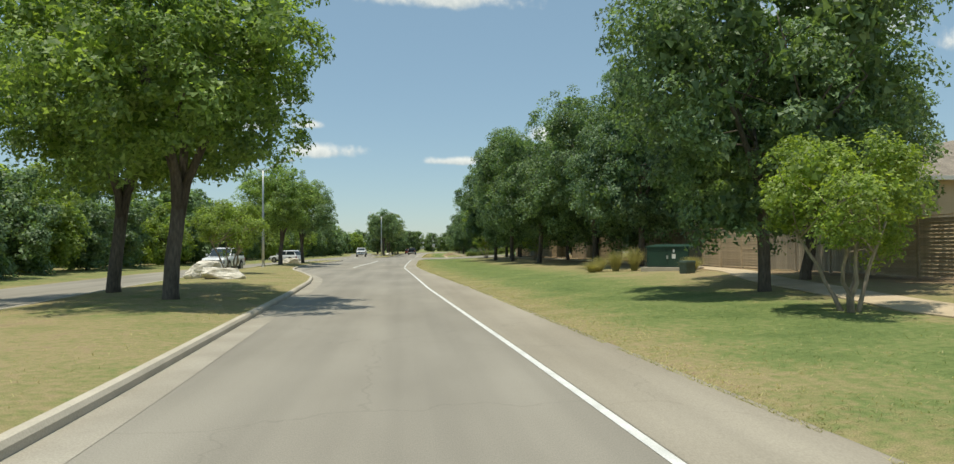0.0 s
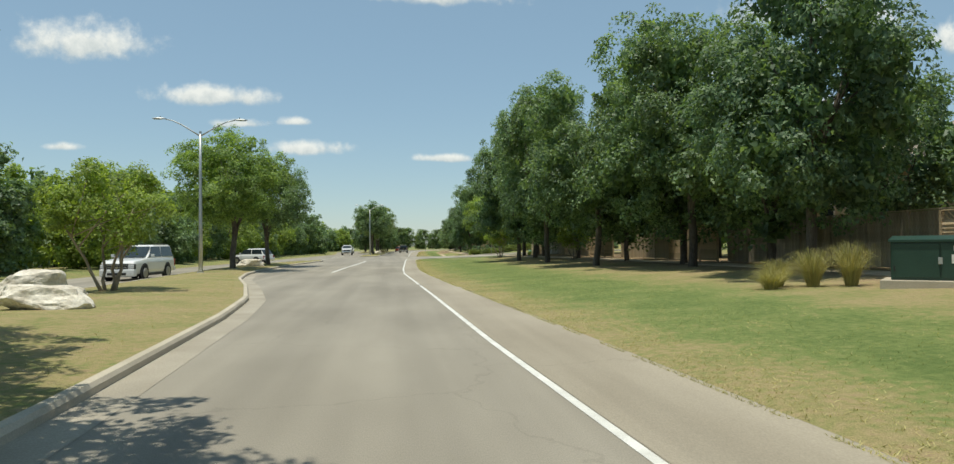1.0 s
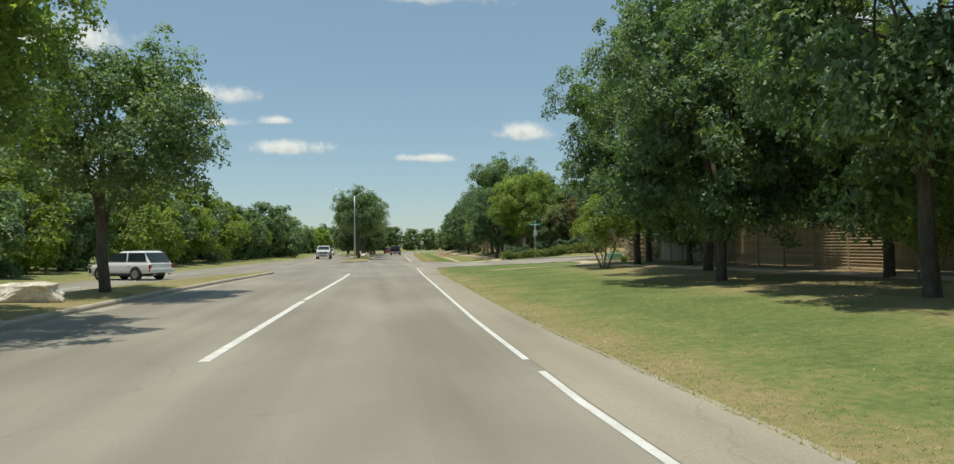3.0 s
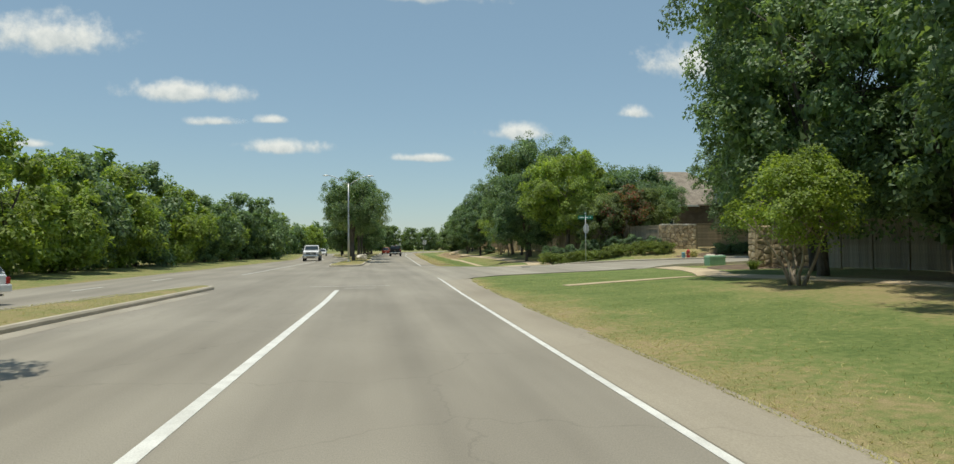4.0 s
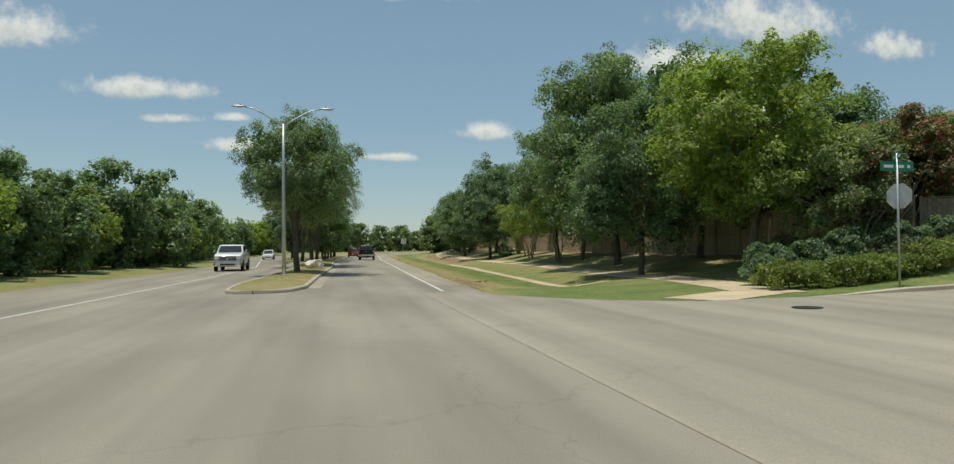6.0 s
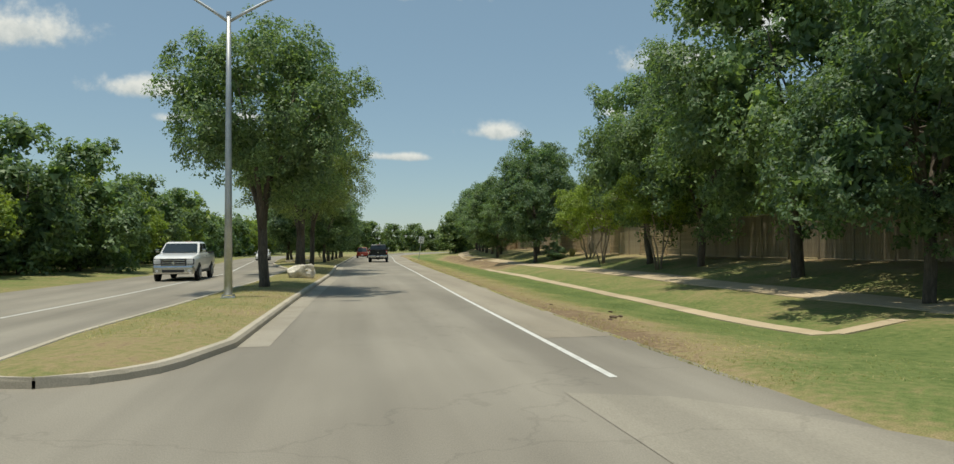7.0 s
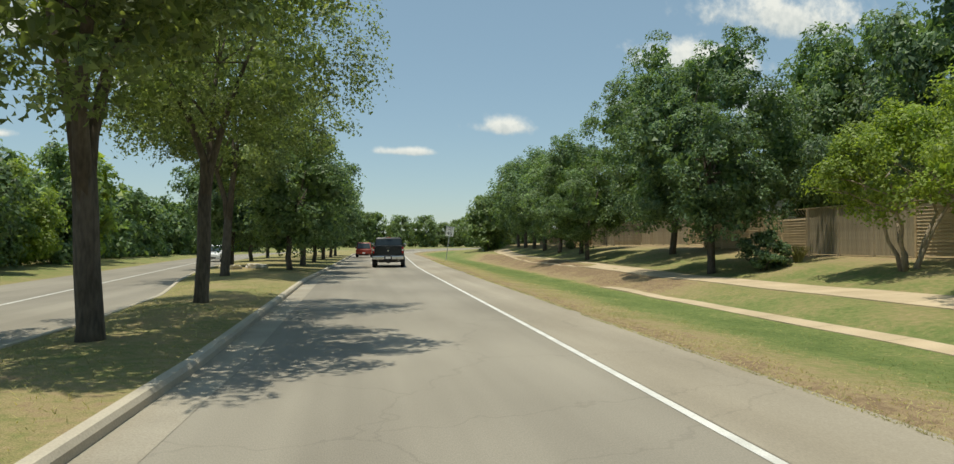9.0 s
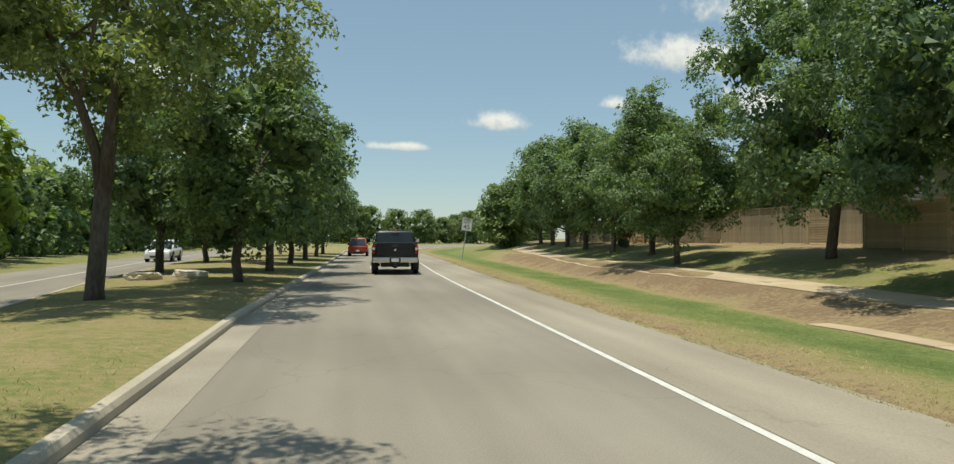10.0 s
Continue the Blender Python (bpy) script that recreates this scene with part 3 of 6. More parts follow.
for y0, x0, x1 in ((104.6, -3.3, -2.0), (106.3, -4.9, -1.4)):
    ob = ribbon("road_marking", lambda y: min(x0, x1), lambda y: max(x0, x1), [y0, y0 + 0.1], lambda x, y: 0.0055, M_PAINT)
    tagged(ob, "faded white cross line at the junction", "road marking", kind="structure")


# ---- medians: a kerb all round, lawn inside ----
def build_median(name, left, right, y0, y1, nose0, nose1, label):
    ys = sorted(set(steps(y0, y1, 1.6) + [y0 + q for q in (0.15, 0.4, 0.8, 1.3)] + [y1 - q for q in (0.15, 0.4, 0.8, 1.3)]))

    def edges(y):
        a, b = left(y), right(y)
        c, h = (a + b) / 2, (b - a) / 2
        for on, d in ((nose0, y - y0), (nose1, y1 - y)):
            if on and d < h:
                h = math.sqrt(max(0.0004, h * h - (h - d) ** 2)) if d > 0 else 0.02
        return c - h, c + h
    sec = ((0.0, -0.04), (0.0, 0.09), (0.035, 0.145), (0.16, 0.15), (0.18, 0.10))
    V, F = [], []
    n = len(sec) * 2
    for y in ys:
        a, b = edges(y)
        w = min(1.0, (b - a) / 0.42)
        V += [(a + o * w, y, z) for o, z in sec] + [(b - o * w, y, z) for o, z in reversed(sec)]
    for j in range(len(ys) - 1):
        for i in list(range(len(sec) - 1)) + list(range(len(sec), n - 1)):
            q = j * n + i
            F.append((q, q + 1, q + n + 1, q + n))
    tagged(part(name + "_kerb", mesh_from(name + "_kerb", V, F), M_CONC), "rounded tan concrete kerb round the median", "kerb", kind="structure")
    V, F, D = [], [], []
    cols = 9
    for y in ys:
        a, b = edges(y)
        w = min(1.0, (b - a) / 0.42) * 0.17
        for i in range(cols):
            t = i / (cols - 1)
            x = a + w + (b - a - 2 * w) * t
            V.append((x, y, 0.13 + 0.13 * math.sin(math.pi * t) * min(1, (b - a) / 4) + 0.03 * noise.noise((x * 0.5, y * 0.5, 7))))
            D.append(0.58 + 0.2 * noise.noise((x * 0.25, y * 0.12, 3)))
    for j in range(len(ys) - 1):
        for i in range(cols - 1):
            q = j * cols + i
            F.append((q, q + 1, q + cols + 1, q + cols))
    me = mesh_from(name, V, F, True)
    add_dry(me, D)
    tagged(part(name, me, M_GROUND), label, "median", kind="structure")
    gut = ribbon(name + "_gutter", lambda y: edges(y)[1], lambda y: edges(y)[1] + 0.55, [y for y in ys if y0 + 2 < y < y1 - 2], lambda x, y: 0.0045, M_GUTTER)
    tagged(gut, "tan concrete gutter along the median kerb", "gutter", kind="structure")


build_median("median_1", median_a_left, median_a_right, -50, 106, False, True, "dry yellow-green grass median before the junction")
build_median("median_2", median_b_left, median_b_right, 139.8, 330, True, False, "narrow dry grass median planted with shade trees")


# ---- footpaths of separate concrete slabs ----
def slab_path(name, centre, y0, y1, width, label, lift=0.03, slab=1.55):
    root = tagged(new(name), label, "footpath", kind="structure")
    y = y0
    while y < y1:
        y2 = min(y1, y + slab - 0.02)
        V = []
        for q in (y, y2):
            c = centre(q)
            for s in (-1, 1):
                x = c + s * width / 2
                V.append((x, q, land(x, q) + lift))
        V += [(a, b, c - 0.08) for a, b, c in V]
        F = [(0, 1, 3, 2), (4, 6, 7, 5), (0, 4, 5, 1), (2, 3, 7, 6), (0, 2, 6, 4), (1, 5, 7, 3)]
        part("slab", mesh_from("slab", V, F), M_WALK, root)
        y += slab
    return root


slab_path("footpath_1", path_x, -6, 102.5, 1.5, "tan concrete footpath under the roadside trees")
slab_path("footpath_2", path2_x, 131.5, 262, 1.9, "tan concrete footpath above the grassy swale")
slab_path("drain_channel", flume_x, 143.9, 196.0, 0.65, "narrow tan concrete drain channel in the swale", lift=0.02, slab=2.4)


def plate_path(name, pts, width, label, lift=0.035):
    """A footpath along a polyline that runs across the road's direction."""
    root = tagged(new(name), label, "footpath", kind="structure")
    for (x0, y0), (x1, y1) in zip(pts, pts[1:]):
        d = Vector((x1 - x0, y1 - y0))
        n = max(1, round(d.length / 1.5))
        s = Vector((-d.y, d.x)).normalized() * width / 2
        for i in range(n):
            a, b = Vector((x0, y0)) + d * (i / n), Vector((x0, y0)) + d * ((i + 0.985) / n)
            q = [a - s, a + s, b + s, b - s]
            V = [(p.x, p.y, land(p.x, p.y) + lift) for p in q]
            V += [(u, v, w - 0.08) for u, v, w in V]
            part("slab", mesh_from("slab", V, [(3, 2, 1, 0), (4, 5, 6, 7), (0, 1, 5, 4), (1, 2, 6, 5), (2, 3, 7, 6), (3, 0, 4, 7)]), M_WALK, root)


plate_path("footpath_3", [(12.3, 102.6), (14.2, 107.0), (15.6, 111.5), (15.9, 116.0)], 1.5, "tan concrete footpath curving to the kerb ramp")
plate_path("footpath_4", [(5.6, 102.3), (7.6, 102.5), (11.6, 103.2)], 0.75, "narrow tan concrete strip across the lawn", lift=0.02)
plate_path("drain_branch", [(9.5, 144.0), (12.9, 144.5)], 0.5, "narrow tan concrete drain crossing to the footpath", lift=0.02)
plate_path("footpath_5", [(8.6, 130.9), (11.4, 132.2)], 2.2, "tan concrete kerb ramp at the corner")


# ---- trees ----
def leaf_cloud(rng, centres, radii, per, size, flat=0.62):
    """Three-cornered leaves scattered in balls round the clump centres."""
    c = np.repeat(np.asarray(centres), per, 0)
    r = np.repeat(np.asarray(radii), per)[:, None]
    d = rng.normal(size=c.shape)
    d /= np.linalg.norm(d, axis=1, keepdims=True)
    p = c + d * r * (rng.random((len(c), 1)) ** 0.45) * np.array([1, 1, flat])
    a = rng.normal(size=c.shape)
    a[:, 2] -= 0.35
    a /= np.linalg.norm(a, axis=1, keepdims=True)
    b = np.cross(a, d + 0.6 * rng.normal(size=c.shape))
    b /= np.linalg.norm(b, axis=1, keepdims=True) + 1e-9
    s = size * (0.6 + 0.8 * rng.random((len(c), 1)))
    tri = np.stack([p - b * s * 0.36, p + b * s * 0.36, p + a * s], 1).reshape(-1, 3)
    return tri


def tri_mesh(name, tri):
    me = bpy.data.meshes.new(name)
    n = len(tri)
    me.vertices.add(n)
    me.vertices.foreach_set("co", tri.astype(np.float32).ravel())
    me.loops.add(n)
    me.loops.foreach_set("vertex_index", np.arange(n, dtype=np.int32))
    me.polygons.add(n // 3)
    me.polygons.foreach_set("loop_start", np.arange(0, n, 3, dtype=np.int32))
    me.update(calc_edges=True)
    return me


def unit(v):
    return v / (np.linalg.norm(v, axis=-1, keepdims=True) + 1e-9)


def crown_leaves(rng, seed, h, base, r, lobes, count, size, core=0.16, droop=0.25, ragged=0.3):
    """Leaves of an uneven crown: overlapping boughs, each a shell of small sprays round a darker heart. Returns the triangles and some spray centres."""
    zc = base + (h - base) * 0.44
    i = np.arange(lobes) + 0.5
    zz = 1 - 2 * i / lobes
    az = i * 2.39996 + seed
    d = unit(np.stack([np.sqrt(1 - zz ** 2) * np.cos(az), np.sqrt(1 - zz ** 2) * np.sin(az), zz], 1) + 0.16 * rng.normal(size=(lobes, 3)))
    f = 0.5 + 0.42 * rng.random(lobes)
    up = np.where(d[:, 2] > 0, h - zc, zc - base)
    mid = np.stack([d[:, 0] * r * f, d[:, 1] * r * f, zc + d[:, 2] * up * f], 1)
    rad = r * (0.2 + 0.17 * rng.random(lobes))
    # tufts on the outer side of each bough
    m = 90
    n = max(lobes * 3, count // m)
    m = count // n
    k = rng.choice(lobes, n, p=rad ** 2 / (rad ** 2).sum())
    u = unit(rng.normal(size=(n, 3)) + 0.7 * d[k] + np.array([0, 0, 0.25]))
    reach = (0.7 + 0.3 * rng.random(n)) * (1 + ragged * (rng.random(n) ** 3) * 1.2)
    p = mid[k] + u * (rad[k] * reach)[:, None] * np.array([1, 1, 0.8])
    tuft_r = r * (0.065 + 0.065 * rng.random(n)) * max(1.0, (450 / n) ** 0.5)
    # leaves over each tuft: a loose dome that hangs over at its rim
    w = unit(rng.normal(size=(n, m, 3)) + 0.45 * u[:, None] + np.array([0, 0, 0.35]))
    q = p[:, None] + w * (tuft_r[:, None] * (0.35 + 0.75 * rng.random((n, m)) ** 0.7))[:, :, None] * np.array([1.15, 1.15, 0.7])
    q += u[:, None] * (ragged * r * 0.07 * rng.random((n, m, 1)) ** 3)
    q[:, :, 2] -= droop * 0.9 * (np.linalg.norm(q[:, :, :2] - p[:, None, :2], axis=2) ** 2) / (tuft_r[:, None] + 0.1)
    nrm = unit(0.5 * w + 0.25 * u[:, None] + np.array([0, 0, 0.42]) + 0.42 * rng.normal(size=q.shape))
    s = size * (0.6 + 0.8 * rng.random((n, m, 1)))
    q, nrm, s = q.reshape(-1, 3), nrm.reshape(-1, 3), s.reshape(-1, 1)
    # the heart: larger, loose leaves that stop the sky from showing through
    nc = int(count * core)
    kc = rng.choice(lobes, nc, p=rad ** 3 / (rad ** 3).sum())
    qc = mid[kc] * np.array([0.93, 0.93, 1]) + unit(rng.normal(size=(nc, 3))) * (rad[kc] * 0.62 * rng.random(nc) ** 0.4)[:, None] * np.array([1, 1, 0.8])
    q, s = np.concatenate([q, qc]), np.concatenate([s, np.full((nc, 1), size * 2.3)])
    nrm = np.concatenate([nrm, unit(rng.normal(size=(nc, 3)))])
    # bring it to the height and spread wanted
    lo, hi = np.percentile(q[:, 2], 0.4), np.percentile(q[:, 2], 99.8)
    for v in (q, p):
        v[:, 2] = base + (v[:, 2] - lo) * (h - base) / (hi - lo)
        v[:, :2] *= 0.98 * r / np.percentile(np.hypot(q[:, 0], q[:, 1]), 97)
    a = unit(np.cross(nrm, rng.normal(size=q.shape)))
    b = np.cross(nrm, a)
    tri = np.stack([q - b * s * 0.38 - a * s * 0.4, q + b * s * 0.38 - a * s * 0.4, q + a * s * 0.6], 1).reshape(-1, 3)
    return tri, p


def make_tree(name, seed, h, base, r, lobes, count, size, leaf, bark, stems=1, trunk=0.2, label="", category="tree", core=0.16, droop=0.25, ragged=0.3):
    """A tree as a thing with two parts: trunk with limbs, and a crown of single leaves."""
    rng = np.random.default_rng(seed)
    tri, pts = crown_leaves(rng, seed, h, base, r, lobes, count, size, core, droop, ragged)
    root = new(name)
    lists = []
    for s in range(stems):
        ang = 2 * math.pi * s / max(1, stems) + rng.random()
        if stems == 1:
            # a bole that forks into three or four main limbs, each with side branches
            fork = Vector((rng.normal() * 0.12, rng.normal() * 0.12, max(base * 0.7, h * (0.2 + 0.05 * rng.random()))))
            bole = [Vector((0, 0, -0.25)), Vector((0, 0, 0.25)), fork * 0.45 + Vector((rng.normal() * 0.04, rng.normal() * 0.04, 0)), fork * 0.8, fork, fork + Vector((0, 0, 0.2)), fork + Vector((0, 0, 0.34))]
            lists.append((bole, [trunk * 1.3, trunk * 1.06, trunk, trunk * 0.95, trunk * 0.93, trunk * 0.78, trunk * 0.4], 10))
            limbs = int(rng.integers(3, 5))
            for q in range(limbs):
                a2 = ang + 2 * math.pi * (q + 0.3 * rng.random()) / limbs
                out = r * (0.32 + 0.3 * rng.random())
                tip = Vector((math.cos(a2) * out, math.sin(a2) * out, base + (h - base) * (0.45 + 0.3 * rng.random())))
                line = []
                for i in range(6):
                    t = i / 5
                    foot = fork - Vector((0, 0, 0.32))
                    side = foot.lerp(tip, t ** 1.55)
                    p = Vector((side.x, side.y, foot.z + (tip.z - foot.z) * t))
                    line.append(p + Vector((rng.normal(), rng.normal(), rng.normal())) * 0.06 * (0 < i < 5))
                rad = [trunk * v for v in (0.8, 0.62, 0.48, 0.36, 0.25, 0.11)]
                lists.append((line, rad, 8))
                for b in pts[rng.choice(len(pts), 5, replace=False)]:
                    i = int(rng.integers(2, 6))
                    e = line[i].lerp(Vector(b), 0.7)
                    mid = line[i].lerp(e, 0.5) + Vector((rng.normal() * 0.15, rng.normal() * 0.15, 0.2))
                    lists.append(([line[i], mid, e], [rad[i] * 0.6, rad[i] * 0.4, 0.012], 5))
            continue
        spread = 0.5 + 0.12 * stems
        foot = Vector((math.cos(ang), math.sin(ang), 0)) * 0.12
        top = Vector((math.cos(ang) * spread + rng.normal() * 0.15, math.sin(ang) * spread + rng.normal() * 0.15, base + (h - base) * 0.3))
        line, rad = [], []
        for i in range(7):
            t = i / 6
            wob = Vector((rng.normal(), rng.normal(), 0)) * 0.05 * (0 < i < 6)
            line.append(foot.lerp(top, t) + wob)
            rad.append(trunk * (1.45 if i == 0 else 1.1 - 0.55 * t))
        line[0].z = -0.25
        lists.append((line, rad, 7))
        for b in pts[rng.choice(len(pts), 4, replace=False)]:
            i = int(rng.integers(4, 7))
            e = line[i].lerp(Vector(b), 0.86)
            mid = line[i].lerp(e, 0.5) + Vector((rng.normal() * 0.1, rng.normal() * 0.1, 0.12))
            lists.append(([line[i], mid, e], [rad[i] * 0.7, rad[i] * 0.5, 0.008], 5))
        part("stem", tubes("stem", lists), bark, root)
        lists = []
    if lists:
        part("trunk", tubes("trunk", lists), bark, root)
    part("crown", tri_mesh("crown", tri), leaf, root)
    return tagged(root, label, category)


kinds = {}


def plant(kind, x, y, scale=1.0, turn=None, z=None, zs=1.0, label="", group=""):
    """Puts a tree of a kind at a spot; the first use moves the original, later ones are copies."""
    t = turn if turn is not None else (x * 37.7 + y * 91.3) % 360
    zz = land(x, y) if z is None else z
    m = pose(x, y, zz, 0, 0, t) @ Matrix.Diagonal((scale, scale, scale * zs, 1))
    ob, used = kinds[kind]
    if used:
        ob = copy_thing(ob, m)
    else:
        ob.matrix_basis = m
        kinds[kind] = (ob, True)
    if label:
        ob["label"] = label
    if group:
        ob["group"] = group
    return ob


OAK = "broad live oak with dense dark green crown"
for i in range(4):
    kinds["oak%d" % i] = (make_tree("oak_tree", 11 + i, 11.0, 1.6, 5.0, 42, 36000, 0.138, M_OAK if i != 2 else M_DARK, M_BARK, 1, 0.19, OAK, core=0.24), False)
for i in range(2):
    kinds["mid%d" % i] = (make_tree("oak_tree", 21 + i, 11.0, 1.7, 4.8, 36, 11500, 0.245, M_OAK if i else M_DARK, M_BARK, 1, 0.22, OAK, core=0.26), False)
for i in range(2):
    kinds["airy%d" % i] = (make_tree("elm_tree", 31 + i, 10.0, 3.5, 4.6, 34, 27000, 0.142, M_OAK, M_BARK, 1, 0.2, "cedar elm with a ragged olive-green crown", core=0.12, droop=0.5, ragged=0.5), False)
kinds["shade0"] = (make_tree("oak_tree", 33, 10.8, 3.5, 4.7, 40, 38000, 0.13, M_SUNNY, M_BARK, 1, 0.21, "shade tree with a bright green crown over a forked trunk", core=0.16, droop=0.3, ragged=0.35), False)
kinds["median0"] = (make_tree("elm_tree", 35, 10.4, 3.3, 4.8, 40, 42000, 0.108, M_OAK, M_BARK, 1, 0.2, "median elm with a wide, ragged dark green crown", core=0.2, droop=0.6, ragged=0.4), False)
kinds["median1"] = (make_tree("elm_tree", 36, 10.8, 3.6, 4.8, 36, 36000, 0.12, M_ELM, M_BARK, 1, 0.19, "median elm with bare forking limbs below a loose crown", core=0.1, droop=0.6, ragged=0.55), False)
kinds["median2"] = (make_tree("elm_tree", 38, 10.4, 4.2, 4.4, 34, 38000, 0.09, M_ELM, M_BARK, 1, 0.18, "median elm with bare forking limbs below a loose crown", core=0.07, droop=0.6, ragged=0.6), False)
kinds["lime0"] = (make_tree("ash_tree", 41, 10.5, 2.5, 4.5, 36, 28000, 0.16, M_LIGHT, M_BARK, 1, 0.2, "bright yellow-green shade tree with drooping sprays", core=0.14, droop=0.7, ragged=0.45), False)
for i in range(2):
    kinds["myrtle%d" % i] = (make_tree("crape_myrtle", 51 + i, 4.4, 1.3, 2.3, 16, 13000, 0.095, M_LIGHT, M_BARK_PALE, 5, 0.055, "many-stemmed small tree with light green leaves", core=0.05, droop=0.3, ragged=0.5), False)
kinds["umbrella0"] = (make_tree("crape_myrtle", 57, 6.2, 2.7, 3.3, 20, 20000, 0.105, M_LIGHT, M_BARK_PALE, 5, 0.05, "many-stemmed crape myrtle with a flat yellow-green crown", core=0.06, droop=0.3, ragged=0.45), False)
kinds["olive0"] = (make_tree("shrub_tree", 63, 5.6, 0.5, 2.7, 24, 17000, 0.11, M_ELM, M_BARK_PALE, 5, 0.05, "olive-green many-stemmed small tree", core=0.14), False)
kinds["pink0"] = (make_tree("crape_myrtle", 61, 4.6, 1.0, 2.4, 18, 14000, 0.11, M_PINK, M_BARK_PALE, 4, 0.055, "crape myrtle with dull red blossom", core=0.1), False)
kinds["bush0"] = (make_tree("shrub", 71, 1.7, 0.05, 1.1, 14, 8000, 0.085, M_DARK, M_BARK, 4, 0.03, "round dark green evergreen shrub", "shrub", core=0.1), False)
for i in range(2):
    kinds["edge%d" % i] = (make_tree("woodland_tree", 86 + i, 8.8, 0.0, 3.9, 26, 8000, 0.275, (M_OAK, M_LIGHT)[i], M_BARK, 1, 0.16, "bushy woodland edge tree, leafy to the ground", core=0.3), False)
for i in range(3):
    kinds["wood%d" % i] = (make_tree("woodland_tree", 81 + i, 8.8, 0.0, 3.9, 22, 2300, 0.52, (M_OAK, M_LIGHT, M_OAK)[i], M_BARK, 1, 0.16, "bushy woodland edge tree, leafy to the ground", core=0.3), False)
for i in range(2):
    kinds["far%d" % i] = (make_tree("distant_tree", 91 + i, 10.0, 0.0, 4.8, 24, 3000, 0.5, M_FAR, M_BARK, 1, 0.2, "distant dark green tree closing the view", core=0.34), False)

# right side before the junction: rows in front of the fence
G1 = "trees along the roadside fence"
plant("myrtle0", 9.85, 14.6, 0.88, 20, group=G1, label="small many-stemmed tree with thin pale trunks")
plant("oak0", 11.1, 20.6, 0.97, zs=1.1, group=G1)
plant("oak1", 14.8, 24.5, 1.0, group=G1)
# extra trees, added to fill the canopy and throw shade on the fence
for k, x, y, s in (("mid1", 16.4, 48.5, 0.86), ("mid0", 16.2, 57.5, 0.9), ("mid1", 15.9, 66.5, 0.9), ("mid0", 15.4, 77.5, 0.9), ("mid1", 16.0, 94.0, 0.84)):
    plant(k, x, y, s, group=G1)
plant("oak2", 10.7, 80.2, 0.94, zs=1.1, group=G1)
for k, x, y, s in (("oak2", 15.2, 43.6, 1.08), ("oak3", 15.0, 53.6, 1.12), ("oak1", 12.0, 60.9, 1.02), ("oak0", 11.2, 70.9, 1.04), ("oak3", 13.6, 87.0, 1.0), ("oak0", 17.3, 103.2, 1.1)):
    plant(k, x, y, s, zs=1.12, group=G1)
plant("myrtle1", 11.4, 95.5, 1.0, group=G1)
plant("oak3", 14.8, 99.0, 0.98, group=G1)
plant("myrtle1", 14.2, 74.5, 0.75, group=G1)
plant("myrtle1", 21.8, 112.6, 1.1, group=G1)

# the junction's far corner
for k, x, y, s in (("oak2", 14.0, 146.2, 0.88), ("lime0", 16.6, 140.2, 1.0), ("mid1", 21.5, 146.5, 1.05), ("oak3", 30.5, 130.9, 0.87), ("mid0", 42.0, 132.5, 0.9), ("mid0", 23.6, 143.0, 0.82), ("airy1", 26.4, 141.0, 0.64)):
    plant(k, x, y, s, group="trees at the junction corner")
plant("pink0", 21.3, 137.3, 1.3, group="trees at the junction corner")
plant("olive0", 18.8, 137.0, 1.0, group="trees at the junction corner", label="olive-green many-stemmed small tree")
plant("olive0", 23.9, 137.4, 1.0, group="trees at the junction corner", label="olive-green many-stemmed small tree")
for x, y, s in ((13.6, 134.6, 0.9), (15.4, 135.0, 1.0), (17.2, 135.2, 1.1), (19.4, 135.0, 1.0), (21.0, 134.6, 0.95), (22.7, 134.0, 0.8)):
    plant("bush0", x, y, s, group="shrubs behind the hedge")

# right side past the junction
G2 = "trees along the footpath"
for k, x, y, s in (("oak3", 16.4, 155.0, 1.06), ("oak0", 17.6, 164.8, 0.97), ("lime0", 19.5, 150.0, 1.0), ("oak2", 17.0, 195.6, 1.0), ("oak3", 20.2, 206.2, 0.95), ("oak1", 17.3, 214.0, 0.84), ("mid0", 19.4, 221.5, 0.95), ("mid1", 19.8, 229.0, 1.02), ("mid0", 20.6, 237.0, 1.08), ("mid1", 21.6, 245.0, 1.12), ("mid0", 22.6, 253.0, 1.16), ("mid1", 23.6, 261.0, 1.2)):
    plant(k, x, y, s, group=G2)
plant("oak1", 17.8, 171.6, 1.02, zs=1.2, group=G2)
plant("mid0", 28.2, 147.5, 0.72, zs=1.25, group="garden trees behind the fence")
plant("mid0", 26.6, 191.0, 0.95, zs=1.42, group="garden trees behind the fence")
plant("mid1", 27.2, 198.5, 0.95, zs=1.42, group="garden trees behind the fence")
plant("umbrella0", 17.4, 178.8, 1.0, group=G2)
plant("umbrella0", 16.6, 167.8, 0.95, 140, group=G2)
plant("myrtle1", 19.0, 186.0, 1.3, group=G2)
plant("bush0", 18.1, 193.0, 1.1)
plant("pink0", 22.4, 232.6, 0.52, group=G2, label="small dull red-leaved shrub before the stone wall")
plant("bush0", 21.6, 231.4, 0.5, label="low rounded green shrub on the lawn")
